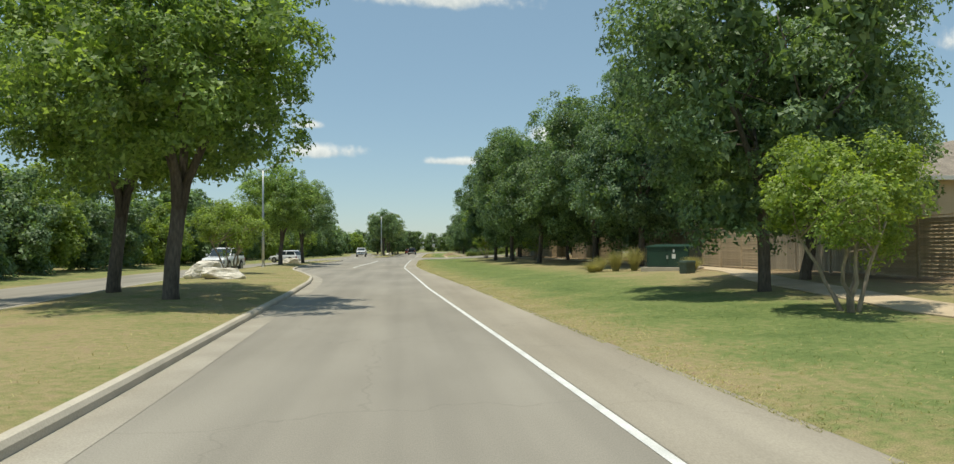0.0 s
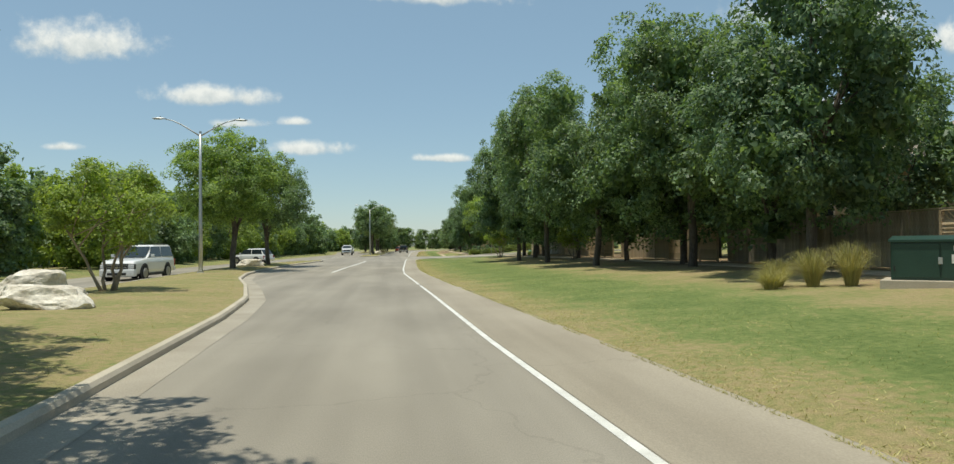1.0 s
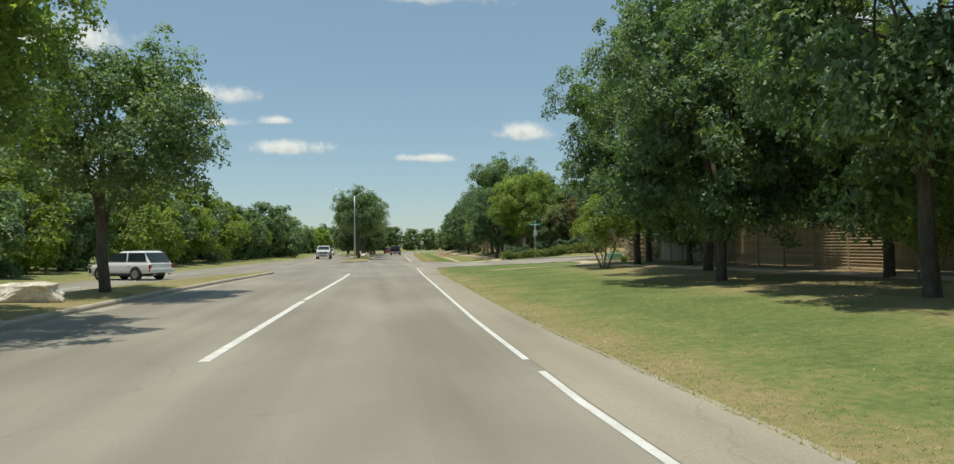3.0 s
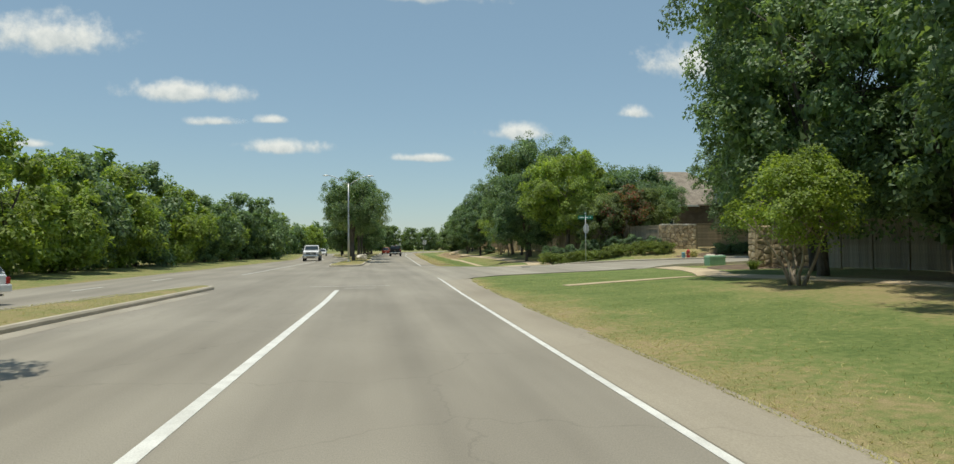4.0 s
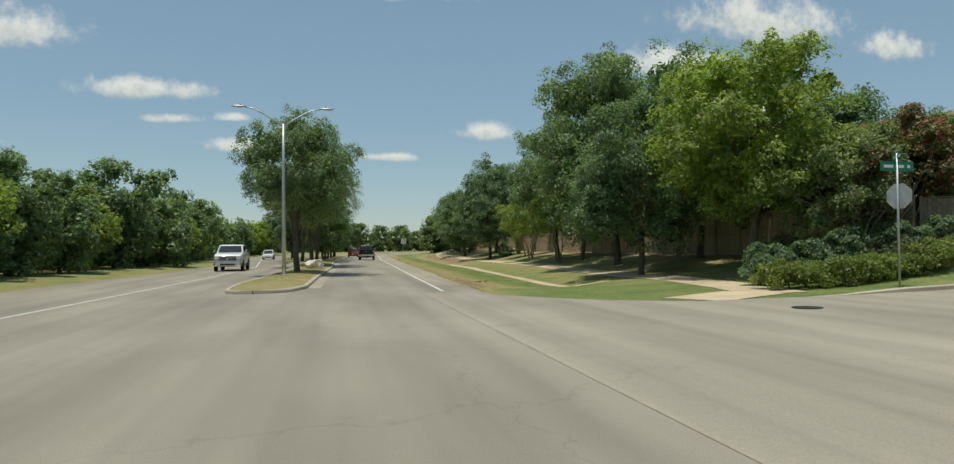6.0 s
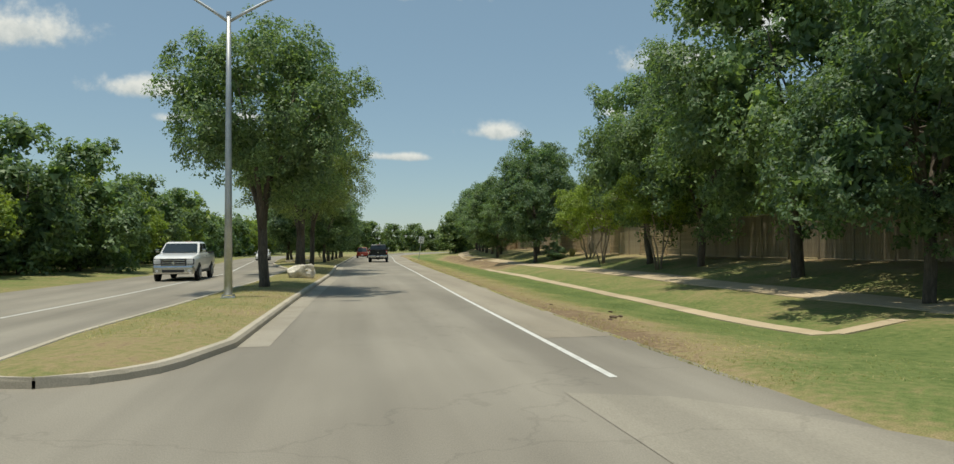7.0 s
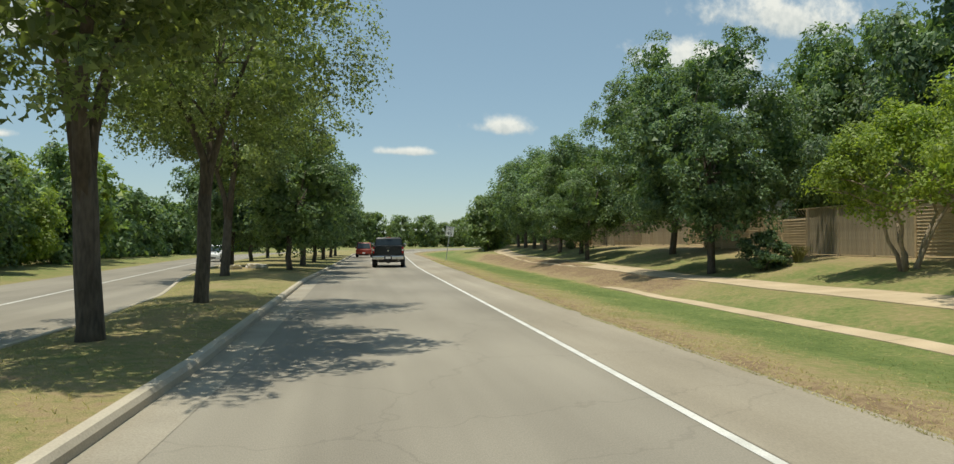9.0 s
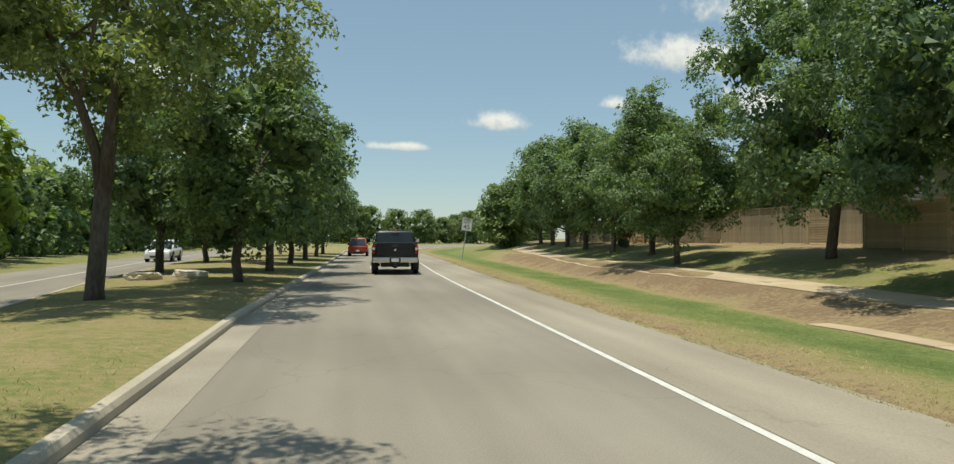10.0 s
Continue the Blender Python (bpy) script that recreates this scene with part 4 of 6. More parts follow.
# trees that look over the fences
for k, x, y, s in (("mid1", 27, 62, 0.95), ("mid1", 25, 72, 1.0), ("mid0", 26, 92, 1.0), ("mid0", 29, 160, 1.05), ("mid0", 29, 172, 1.0), ("mid0", 28.0, 184, 1.05), ("mid1", 29.2, 203, 1.25), ("mid0", 29.5, 188, 1.15), ("mid1", 31.0, 207, 1.2), ("mid1", 31, 226, 0.9), ("mid1", 25, 12, 1.05)):
    plant(k, x, y, s, group="garden trees behind the fence")

# median trees
G3 = "trees on the median"
zm = 0.22
plant("median0", -4.05, 158.4, 0.92, zs=1.1, z=zm, group=G3)
for k, x, y, s in (("shade0", -6.9, 21.9, 1.08), ("shade0", -10.6, 27.2, 1.0), ("shade0", -12.05, 71.5, 0.88), ("airy0", -11.35, 82.2, 0.91), ("median1", -3.65, 176.5, 0.97), ("median2", -3.4, 183.3, 0.92), ("median1", -5.4, 198.6, 1.1), ("mid0", -7.4, 213.0, 0.85), ("mid1", -8.0, 227.0, 0.85), ("mid0", -8.2, 241.0, 0.85), ("mid1", -3.1, 205.5, 0.84), ("mid0", -2.9, 214.0, 0.9), ("mid1", -2.6, 223.0, 0.84), ("mid0", -2.2, 232.0, 0.84), ("mid1", -1.8, 242.0, 0.84), ("mid0", -1.5, 252.0, 0.84)):
    plant(k, x, y, s, z=zm, group=G3)
plant("myrtle0", -10.6, 45.0, 1.18, z=zm, group=G3, label="low spreading many-stemmed median tree")

# woodland along the oncoming side
rng = random.Random(5)
y = 14.0
while y < 330:
    x = edge_left(min(y, 300)) - 5.2 - rng.random() * 2.0
    plant(("edge%d" % (rng.random() < 0.35)) if y < 225 else "wood%d" % rng.randrange(3), x, y, 0.76 + 0.3 * rng.random(), rng.random() * 360, group="woodland edge")
    if rng.random() < 0.62:
        plant("wood%d" % rng.randrange(3), x - 4.5 - rng.random() * 3, y + 2.5, 0.8 + 0.3 * rng.random(), rng.random() * 360, group="woodland edge")
    y += 5.0 + rng.random() * 1.6
# a second screen of trees behind the gardens
y = -5.0
while y < 262:
    if not 112 < y < 132:
        x = 41 + rng.random() * 5 + (8 if 130 < y < 172 or 30 < y < 66 else 0)
        plant("wood%d" % rng.randrange(3), x, y, 1.05 + 0.35 * rng.random(), rng.random() * 360, group="trees behind the gardens")
    y += 6.5 + rng.random() * 2.0
for k, x, y, s in (("mid1", 21.6, 30.0, 0.6), ("mid0", 22.2, 37.5, 0.8), ("mid0", 22.6, 48.0, 0.85), ("mid0", 23.0, 67.0, 0.95), ("mid1", 23.5, 84.0, 0.95), ("mid1", 24.5, 100.0, 0.95)):
    plant(k, x, y, s, group="garden trees behind the fence")
# far trees that close the view ahead
for i in range(74):
    a = i / 73
    x = -60 + 280 * a + rng.uniform(-3, 3)
    y = 368 + 50 * math.sin(a * 2.2) + (i % 2) * 13 + rng.uniform(-4, 4)
    if edge_left(min(y, 420)) - 6 < x < edge_right(min(y, 420)) + 6:
        y = 470
    plant("far%d" % (i % 2), x, y, 0.78 + 0.4 * rng.random(), rng.random() * 360, group="distant trees")
for i in range(18):
    q = 266 + i * 6.0
    plant("far%d" % (i % 2), max(20.5 + i * 1.8, edge_right(min(q, 420)) + 8.5) + rng.uniform(-1, 1), q + rng.uniform(-2, 2), 0.8 + 0.22 * rng.random(), rng.random() * 360, group="distant trees")


# ---- wooden fences ----
BOARDS = {}


def board_mesh(w, t, h, bevel=0.006):
    key = (round(w, 3), round(t, 3), round(h, 3))
    if key not in BOARDS:
        bm = boxed(-w / 2, -t / 2, -h / 2, w / 2, t / 2, h / 2)
        me = bpy.data.meshes.new("board")
        bm.to_mesh(me)
        bm.free()
        BOARDS[key] = me
    return BOARDS[key]


def piece(name, me, material, parent, m):
    """One piece on a shared mesh, with its material on the object."""
    ob = new(name, me)
    if not me.materials:
        me.materials.append(material)
    ob.material_slots[0].link = 'OBJECT'
    ob.material_slots[0].material = material
    ob.parent = parent
    ob.matrix_basis = m
    return ob


fence_rng = random.Random(9)


def build_fence(x0, y0, x1, y1, style, height=2.15, material=None, lattice=(), label=""):
    """A fence from one point to the other: posts every 2.4 m, boards lying or standing between them."""
    d = Vector((x1 - x0, y1 - y0))
    n = max(1, round(d.length / 2.4))
    pitch = d.length / n
    ang = math.degrees(math.atan2(d.y, d.x))
    root = tagged(new("fence"), label, "fence")
    root.matrix_basis = pose(x0, y0, 0, 0, 0, ang)
    tilt = 20 if abs(d.y) > abs(d.x) else -20
    material = material or (M_WOOD if style == "lying" else M_WOOD_GREY)
    for i in range(n + 1):
        p = Vector((x0, y0)) + d * (i / n)
        z = land(p.x, p.y)
        piece("post", board_mesh(0.11, 0.11, height + 0.34), material, root, pose(i * pitch, 0, z + (height - 0.34) / 2 + 0.06))
    for i in range(n):
        p = Vector((x0, y0)) + d * ((i + 0.5) / n)
        z = land(p.x, p.y) + 0.06
        cx = (i + 0.5) * pitch
        w = pitch - 0.12
        piece("cap_rail", board_mesh(w, 0.12, 0.04), material, root, pose(cx, 0, z + height - 0.02))
        if style == "lying":
            top = height - (0.36 if i in lattice else 0.05)
            k = 0
            q = 0.02
            while q + 0.14 < top:
                piece("board", board_mesh(w, 0.02, 0.15), material, root, pose(cx + fence_rng.uniform(-0.004, 0.004), 0.0, z + q + 0.075, tilt, fence_rng.uniform(-0.25, 0.25), 0))
                q += 0.134
                k += 1
            if i in lattice:
                for j in range(9):
                    piece("lattice_slat", board_mesh(0.4, 0.012, 0.035), material, root, pose(cx - w / 2 + (j + 0.5) * w / 9, 0, z + height - 0.19, 0, -38, 0))
        else:
            for zr in (0.35, height - 0.3):
                piece("rail", board_mesh(w, 0.045, 0.09), material, root, pose(cx, -0.05, z + zr))
            m = int(w / 0.152)
            for j in range(m):
                h = height - 0.06 + fence_rng.uniform(-0.012, 0.008)
                piece("board", board_mesh(0.143, 0.018, round(h, 2)), material, root, pose(cx - w / 2 + (j + 0.5) * w / m, 0.0 + fence_rng.uniform(-0.004, 0.004), z + h / 2, 0, fence_rng.uniform(-0.3, 0.3), 0))
    return root


M_WOOD_TAN = mat("tan_boards", (0.34, 0.28, 0.195), (0.44, 0.365, 0.265), scale=1.2, fine=22, rough=0.9, bump=0.4, spread=0.16, random_objects=0.12, stretch=(1, 1, 0.25))
LY = "louvred cedar fence of lying boards, sunlit tan"
ST = "weathered grey-brown fence of standing boards"
build_fence(18.2, 14, 18.15, 18.0, "standing", label=ST)
build_fence(18.15, 18.1, 18.05, 25.3, "lying", label=LY)
build_fence(18.05, 25.4, 17.9, 33.0, "standing", label=ST)
build_fence(17.9, 33.1, 17.9, 40.3, "lying", lattice=(0, 2), label="louvred cedar fence with lattice strips along its top")
build_fence(19.2, 41.0, 19.2, 58.0, "standing", 2.25, label=ST)
build_fence(18.6, 58.2, 18.6, 65.4, "lying", 2.2, label=LY)
build_fence(18.6, 65.5, 18.6, 75.5, "standing", 2.2, M_WOOD_TAN, label="tan fence of close standing boards")
build_fence(18.0, 76.0, 18.0, 92.5, "lying", 2.2, lattice=(1, 4), label=LY)
build_fence(18.6, 92.8, 19.6, 106.6, "standing", label=ST)
build_fence(26.9, 134.0, 36.4, 134.0, "lying", 2.15, lattice=(1,), label=LY)
build_fence(36.6, 134.0, 56.0, 134.2, "standing", 2.15, label=ST)
build_fence(21.4, 136.4, 20.6, 150.0, "standing", 2.2, label=ST)
build_fence(20.6, 150.2, 21.0, 166.8, "standing", 2.25, label=ST)
build_fence(21.0, 167.0, 21.2, 171.9, "standing", 2.25, M_WOOD_TAN, label="tan fence of close standing boards")
build_fence(21.2, 172.0, 21.6, 181.6, "lying", 2.2, label=LY)
build_fence(21.6, 181.7, 21.8, 186.4, "standing", 2.25, M_WOOD_TAN, label="tan fence of close standing boards")
build_fence(21.9, 186.5, 22.0, 188.9, "lying", 2.2, label=LY)
build_fence(22.0, 189.0, 22.5, 196.1, "standing", 2.25, M_WOOD_TAN, label="tan fence of close standing boards")
build_fence(22.5, 196.2, 23.2, 203.4, "lying", 2.2, lattice=(0,), label=LY)
build_fence(23.2, 203.5, 23.6, 208.3, "lying", 2.2, label=LY)
build_fence(26.2, 209.0, 26.4, 213.8, "standing", 2.2, M_WOOD_TAN, label="greyed standing-board fence set back behind a lawn")
build_fence(26.4, 213.9, 26.5, 216.3, "lying", 2.2, label="single louvred panel in a greyed fence")
build_fence(26.5, 216.4, 26.8, 226.0, "standing", 2.2, M_WOOD_TAN, label="greyed standing-board fence set back behind a lawn")
build_fence(23.6, 208.4, 26.1, 208.9, "standing", 2.2, label=ST)
build_fence(24.2, 226.3, 26.7, 226.2, "standing", 2.2, label=ST)
build_fence(24.2, 226.4, 24.8, 233.6, "standing", 2.2, label=ST)
build_fence(24.8, 233.7, 25.2, 240.9, "lying", 2.2, label=LY)
build_fence(25.3, 241.0, 26.2, 250.6, "standing", 2.2, label=ST)
build_fence(26.2, 250.7, 27.2, 262.6, "lying", 2.2, label=LY)


# ---- rubble stone walls ----
def cell(points, i, x0, y0, x1, y1):
    """The part of a rectangle that lies nearest to point i."""
    poly = [(x0, y0), (x1, y0), (x1, y1), (x0, y1)]
    px, py = points[i]
    for j, (qx, qy) in enumerate(points):
        if j == i:
            continue
        mx, my, dx, dy = (px + qx) / 2, (py + qy) / 2, qx - px, qy - py
        out = []
        for (ax, ay), (bx, by) in zip(poly, poly[1:] + poly[:1]):
            da, db = (ax - mx) * dx + (ay - my) * dy, (bx - mx) * dx + (by - my) * dy
            if da <= 0:
                out.append((ax, ay))
            if da * db < 0:
                t = da / (da - db)
                out.append((ax + (bx - ax) * t, ay + (by - ay) * t))
        poly = out
        if len(poly) < 3:
            return None
    return poly


def stone_mesh(poly, r):
    """One rubble stone: a shrunken cell, proud of the mortar, with worn edges."""
    cx, cy = sum(p[0] for p in poly) / len(poly), sum(p[1] for p in poly) / len(poly)
    n = len(poly)
    V = []
    for shrink, z in ((0.93, -0.05), (0.92, 0.05), (0.8, 0.085)):
        for x, y in poly:
            V.append((cx + (x - cx) * shrink + r.uniform(-.008, .008), cy + (y - cy) * shrink + r.uniform(-.008, .008), z + r.uniform(-.012, .012) * (z > 0)))
    V.append((cx, cy, 0.09 + r.uniform(-0.01, 0.025)))
    F = []
    for k in (0, 1):
        F += [(k * n + i, k * n + (i + 1) % n, (k + 1) * n + (i + 1) % n, (k + 1) * n + i) for i in range(n)]
    F += [(2 * n + i, 2 * n + (i + 1) % n, 3 * n) for i in range(n)]
    return mesh_from("stone", V, F)


def stone_wall(x0, y0, x1, y1, height, thick, label, cap=True):
    d = Vector((x1 - x0, y1 - y0))
    L = d.length
    root = tagged(new("stone_wall"), label, "wall")
    z = min(land(x0, y0), land(x1, y1)) - 0.05
    root.matrix_basis = pose(x0, y0, z, 0, 0, math.degrees(math.atan2(d.y, d.x)))
    part("core", boxed(0.04, -thick / 2 + 0.06, 0, L - 0.04, thick / 2 - 0.06, height - 0.05), M_MORTAR, root)
    r = random.Random(int(x0 * 7 + y0))
    h = height - (0.05 if cap else 0.0)
    for wide, m in ((L, pose(0, -thick / 2 + 0.05, 0, 90, 0, 0)), (L, pose(L, thick / 2 - 0.05, 0, 90, 0, 180)), (thick, pose(0.03, thick / 2, 0, 90, 0, -90)), (thick, pose(L - 0.03, -thick / 2, 0, 90, 0, 90))):
        points = []
        nx, ny = max(2, round(wide / 0.42)), max(2, round(h / 0.34))
        for i in range(nx):
            for j in range(ny):
                points.append(((i + 0.5 + r.uniform(-0.42, 0.42)) * wide / nx, (j + 0.5 + r.uniform(-0.42, 0.42)) * h / ny))
        for i in range(len(points)):
            poly = cell(points, i, 0, 0, wide, h)
            if poly:
                part("stone", stone_mesh(poly, r), M_STONE, root, at=m)
    if cap:
        k = max(1, round(L / 0.9))
        for i in range(k):
            part("coping", boxed(i * L / k + 0.01, -thick / 2 - 0.05, height - 0.06, (i + 1) * L / k - 0.01, thick / 2 + 0.05, height + 0.05, 0.02), M_LIME, root)
    else:
        part("top_stone", boxed(0.02, -thick / 2 + 0.02, height - 0.04, L - 0.02, thick / 2 - 0.02, height + 0.04, 0.03), M_STONE, root)
    return root


stone_wall(17.85, 109.2, 18.7, 109.2, 2.3, 0.7, "square rubble stone pillar beside a mulch bed", cap=False)
stone_wall(18.8, 109.1, 25.0, 108.4, 2.15, 0.5, "rubble stone entrance wall in tree shade")
build_fence(21.5, 136.1, 23.4, 134.3, "standing", 2.1, label=ST)
stone_wall(23.5, 134.1, 26.8, 134.1, 2.25, 0.5, "brown rubble stone wall with pale coping")
stone_wall(23.0, 235.6, 24.6, 234.2, 2.15, 0.5, "short rubble stone end wall beside the fence", cap=False)


# ---- hedges, tufts, mulch ----
def build_hedge(x0, y0, x1, y1, w, h, label, leaf=None, per=70, size=0.1, n=30.0):
    d = Vector((x1 - x0, y1 - y0))
    rng_ = np.random.default_rng(int(x0 * 10 + y0))
    count = int(d.length * n * w)
    t = rng_.random(count)
    s = (rng_.random(count) - 0.5) * w
    nx, ny = -d.y / d.length, d.x / d.length
    xs, ys = x0 + d.x * t + nx * s, y0 + d.y * t + ny * s
    zs = np.array([land(a, b) for a, b in zip(xs, ys)]) + h * (0.18 + 0.72 * rng_.random(count) ** 0.7 * (1 - 0.35 * (2 * np.abs(s) / w) ** 2)) + 0.08 * np.sin(xs * 2.1)
    tri = leaf_cloud(rng_, np.stack([xs, ys, zs], 1), np.full(count, 0.27), per, size)
    ob = tagged(new("hedge"), label, "hedge")
    part("leaves", tri_mesh("leaves", tri), leaf or M_HEDGE, ob)
    lists = []
    for i in range(int(d.length * 1.6)):
        q = (i + 0.5) / int(d.length * 1.6)
        a, b = x0 + d.x * q, y0 + d.y * q
        z = land(a, b)
        lists.append(([(a, b, z - 0.1), (a + rng_.normal() * 0.08, b + rng_.normal() * 0.08, z + h * 0.4), (a + rng_.normal() * 0.15, b + rng_.normal() * 0.15, z + h * 0.75)], [0.025, 0.018, 0.008], 5))
    part("stems", tubes("stems", lists), M_BARK, ob)


build_hedge(12.2, 132.9, 24.0, 132.7, 1.4, 0.95, "loose clipped green hedge along the side street")
build_hedge(27.6, 132.0, 37.0, 132.2, 1.2, 0.75, "low dark green hedge before the fence", M_DARK)
build_hedge(21.8, 138.5, 21.2, 146.0, 1.2, 1.2, "dark evergreen hedge in front of the fence", M_DARK)


def tuft(x, y, h, r, n, label, leaf=None, width=0.012):
    """A fountain of thin blades that rise, bend over and droop at the tips."""
    rng_ = np.random.default_rng(int(x * 13 + y * 7))
    z = land(x, y)
    V, F = [], []
    for i in range(n):
        a = rng_.random() * 6.283
        lean = r * (0.08 + 0.92 * rng_.random() ** 1.2)
        hh = h * (0.5 + 0.5 * rng_.random())
        tw = rng_.random() * 3.14
        side = Vector((math.cos(tw), math.sin(tw), 0)) * width
        o = Vector((math.cos(a), math.sin(a), 0))
        p0 = o * 0.16 * rng_.random() + Vector((0, 0, -0.03))
        sway = Vector((rng_.normal(), rng_.normal(), 0)) * 0.05
        p1 = p0 + o * lean * 0.22 + Vector((0, 0, hh * 0.5))
        p2 = p0 + o * lean * 0.6 + sway + Vector((0, 0, hh * (0.92 - 0.12 * lean / r)))
        p3 = p0 + o * lean * 1.05 + sway * 2 + Vector((0, 0, hh * (1.0 - 0.42 * lean / r)))
        k = len(V)
        V += [p0 - side, p0 + side, p1 + side, p1 - side, p2 + side * 0.7, p2 - side * 0.7, p3]
        F += [(k, k + 1, k + 2, k + 3), (k + 3, k + 2, k + 4, k + 5), (k + 5, k + 4, k + 6)]
    ob = part("ornamental_grass", mesh_from("ornamental_grass", V, F), leaf or M_STRAW)
    ob.matrix_basis = pose(x, y, z)
    tagged(ob, label, "ornamental grass")


for x, y, h in ((11.9, 38.3, 1.35), (12.8, 37.8, 1.55), (11.1, 38.9, 1.0), (14.6, 34.2, 0.9), (10.5, 38.2, 0.75)):
    tuft(x, y, h, 0.95, 900, "wispy tuft of straw-green ornamental grass", None, 0.0035)
tuft(24.6, 129.9, 0.85, 0.6, 700, "pale yellow tuft of fine grass beside rocks", None, 0.004)
tuft(17.2, 108.0, 0.6, 0.55, 160, "green strappy tuft beside the stone pillar", M_BLADE, 0.016)
tuft(19.9, 193.2, 0.9, 0.6, 180, "pale strappy tuft beside a shrub", M_STRAW, 0.016)


def patch(x, y, rx, ry, material, label, lift=0.03, seed=0, name="mulch_bed"):
    V, F = [(x, y, land(x, y) + lift + 0.04)], []
    rings, seg = 5, 28
    for i in range(1, rings + 1):
        for k in range(seg):
            a = 2 * math.pi * k / seg
            w = i / rings * (1 + 0.22 * noise.noise((math.cos(a) * 1.3 + seed, math.sin(a) * 1.3, seed * 2.0)))
            px, py = x + rx * w * math.cos(a), y + ry * w * math.sin(a)
            V.append((px, py, land(px, py) + (lift + 0.04 * (1 - i / rings) if i < rings else -0.02)))
    for k in range(seg):
        F.append((0, 1 + k, 1 + (k + 1) % seg))
        for i in range(rings - 1):
            a, b = 1 + i * seg, 1 + (i + 1) * seg
            F.append((a + k, b + k, b + (k + 1) % seg, a + (k + 1) % seg))
    tagged(part(name, mesh_from(name, V, F, True), material), label, "ground", kind="stuff")


patch(19.9, 111.3, 3.4, 4.4, M_MULCH, "dark shredded mulch bed beside the stone pillar", lift=0.06, seed=1)
patch(26.5, 130.9, 3.6, 1.3, M_MULCH, "dry mulch bed in front of the fence", seed=2)

# ---- rocks ----
def rock(x, y, z, sx, sy, sz, seed, label, turn=0.0, cut=0.55, material=None):
    bm = bmesh.new()
    bmesh.ops.create_icosphere(bm, subdivisions=4, radius=1.0)
    rr = random.Random(seed)
    planes = [(Vector((rr.gauss(0, 1), rr.gauss(0, 1), rr.gauss(0, 0.6))).normalized(), rr.uniform(0.6, 0.85)) for _ in range(12)] + [(Vector((rr.uniform(-.12, .12), rr.uniform(-.12, .12), 1)).normalized(), cut)]
    for v in bm.verts:
        p = v.co.copy()
        for nrm, dist in planes:
            k = p.dot(nrm) - dist
            if k > 0:
                p -= nrm * k * 0.93
        p *= 1 + 0.13 * noise.noise(p * 2.4 + Vector((seed, 0, 0))) + 0.1 * abs(noise.noise(p * 5 + Vector((seed, 3, 0)))) + 0.06 * noise.noise(p * 13 + Vector((seed, 3, 0)))
        v.co = Vector((p.x * sx, p.y * sy, max(-0.12, (p.z + 0.45) * sz)))
    ob = part("boulder", bm, material or M_LIME)
    ob.matrix_basis = pose(x, y, z, 0, 0, turn)
    tagged(ob, label, "boulder")


rock(-3.3, 167.3, 0.16, 0.78, 0.66, 0.68, 4, "white weathered limestone boulder on the median", 10, 0.5)
rock(-12.0, 77.9, 0.2, 1.25, 0.75, 0.62, 6, "blocky cream limestone slab on the median", 12, 0.42)
rock(-10.9, 40.2, 0.2, 1.2, 0.7, 0.75, 9, "pale pointed limestone boulder on the median", 30, 0.7)
rock(-9.3, 37.6, 0.2, 1.35, 0.9, 0.6, 12, "grey limestone boulder lying low in the grass", -15, 0.5)
rock(-6.4, 207.0, 0.2, 0.7, 0.5, 0.32, 15, "flat pale rock under the median trees", 20, 0.4)
rock(-5.2, 208.2, 0.2, 0.8, 0.5, 0.34, 16, "flat pale rock under the median trees", -30, 0.4)
for i, (dx, dy, s) in enumerate(((0, 0, 0.5), (0.75, 0.1, 0.42), (0.3, -0.35, 0.3), (1.2, -0.1, 0.26))):
    rock(26.2 + dx, 129.9 + dy, land(26.2, 129.9), s, s * 0.8, s * 0.7, 20 + i, "small white rock at the corner bed", 40 * i)


for i, (x, y, s) in enumerate(((5.5, 146.8, 0.13), (5.9, 147.3, 0.1), (5.2, 146.2, 0.08), (6.3, 149.0, 0.09), (5.0, 150.4, 0.07))):
    rock(x, y, land(x, y), s * 0.9, s * 0.7, s * 0.45, 40 + i, "dry clod of earth at the road edge", 50 * i, 0.55, M_MULCH)
ob = part("manhole_cover", disc_bm(0.36, 0.03, 24, 0.006), M_PLASTIC)
ob.matrix_basis = pose(9.6, 127.2, land(9.6, 127.2) + 0.045)
tagged(ob, "dark round iron manhole cover in the side street", "manhole cover")


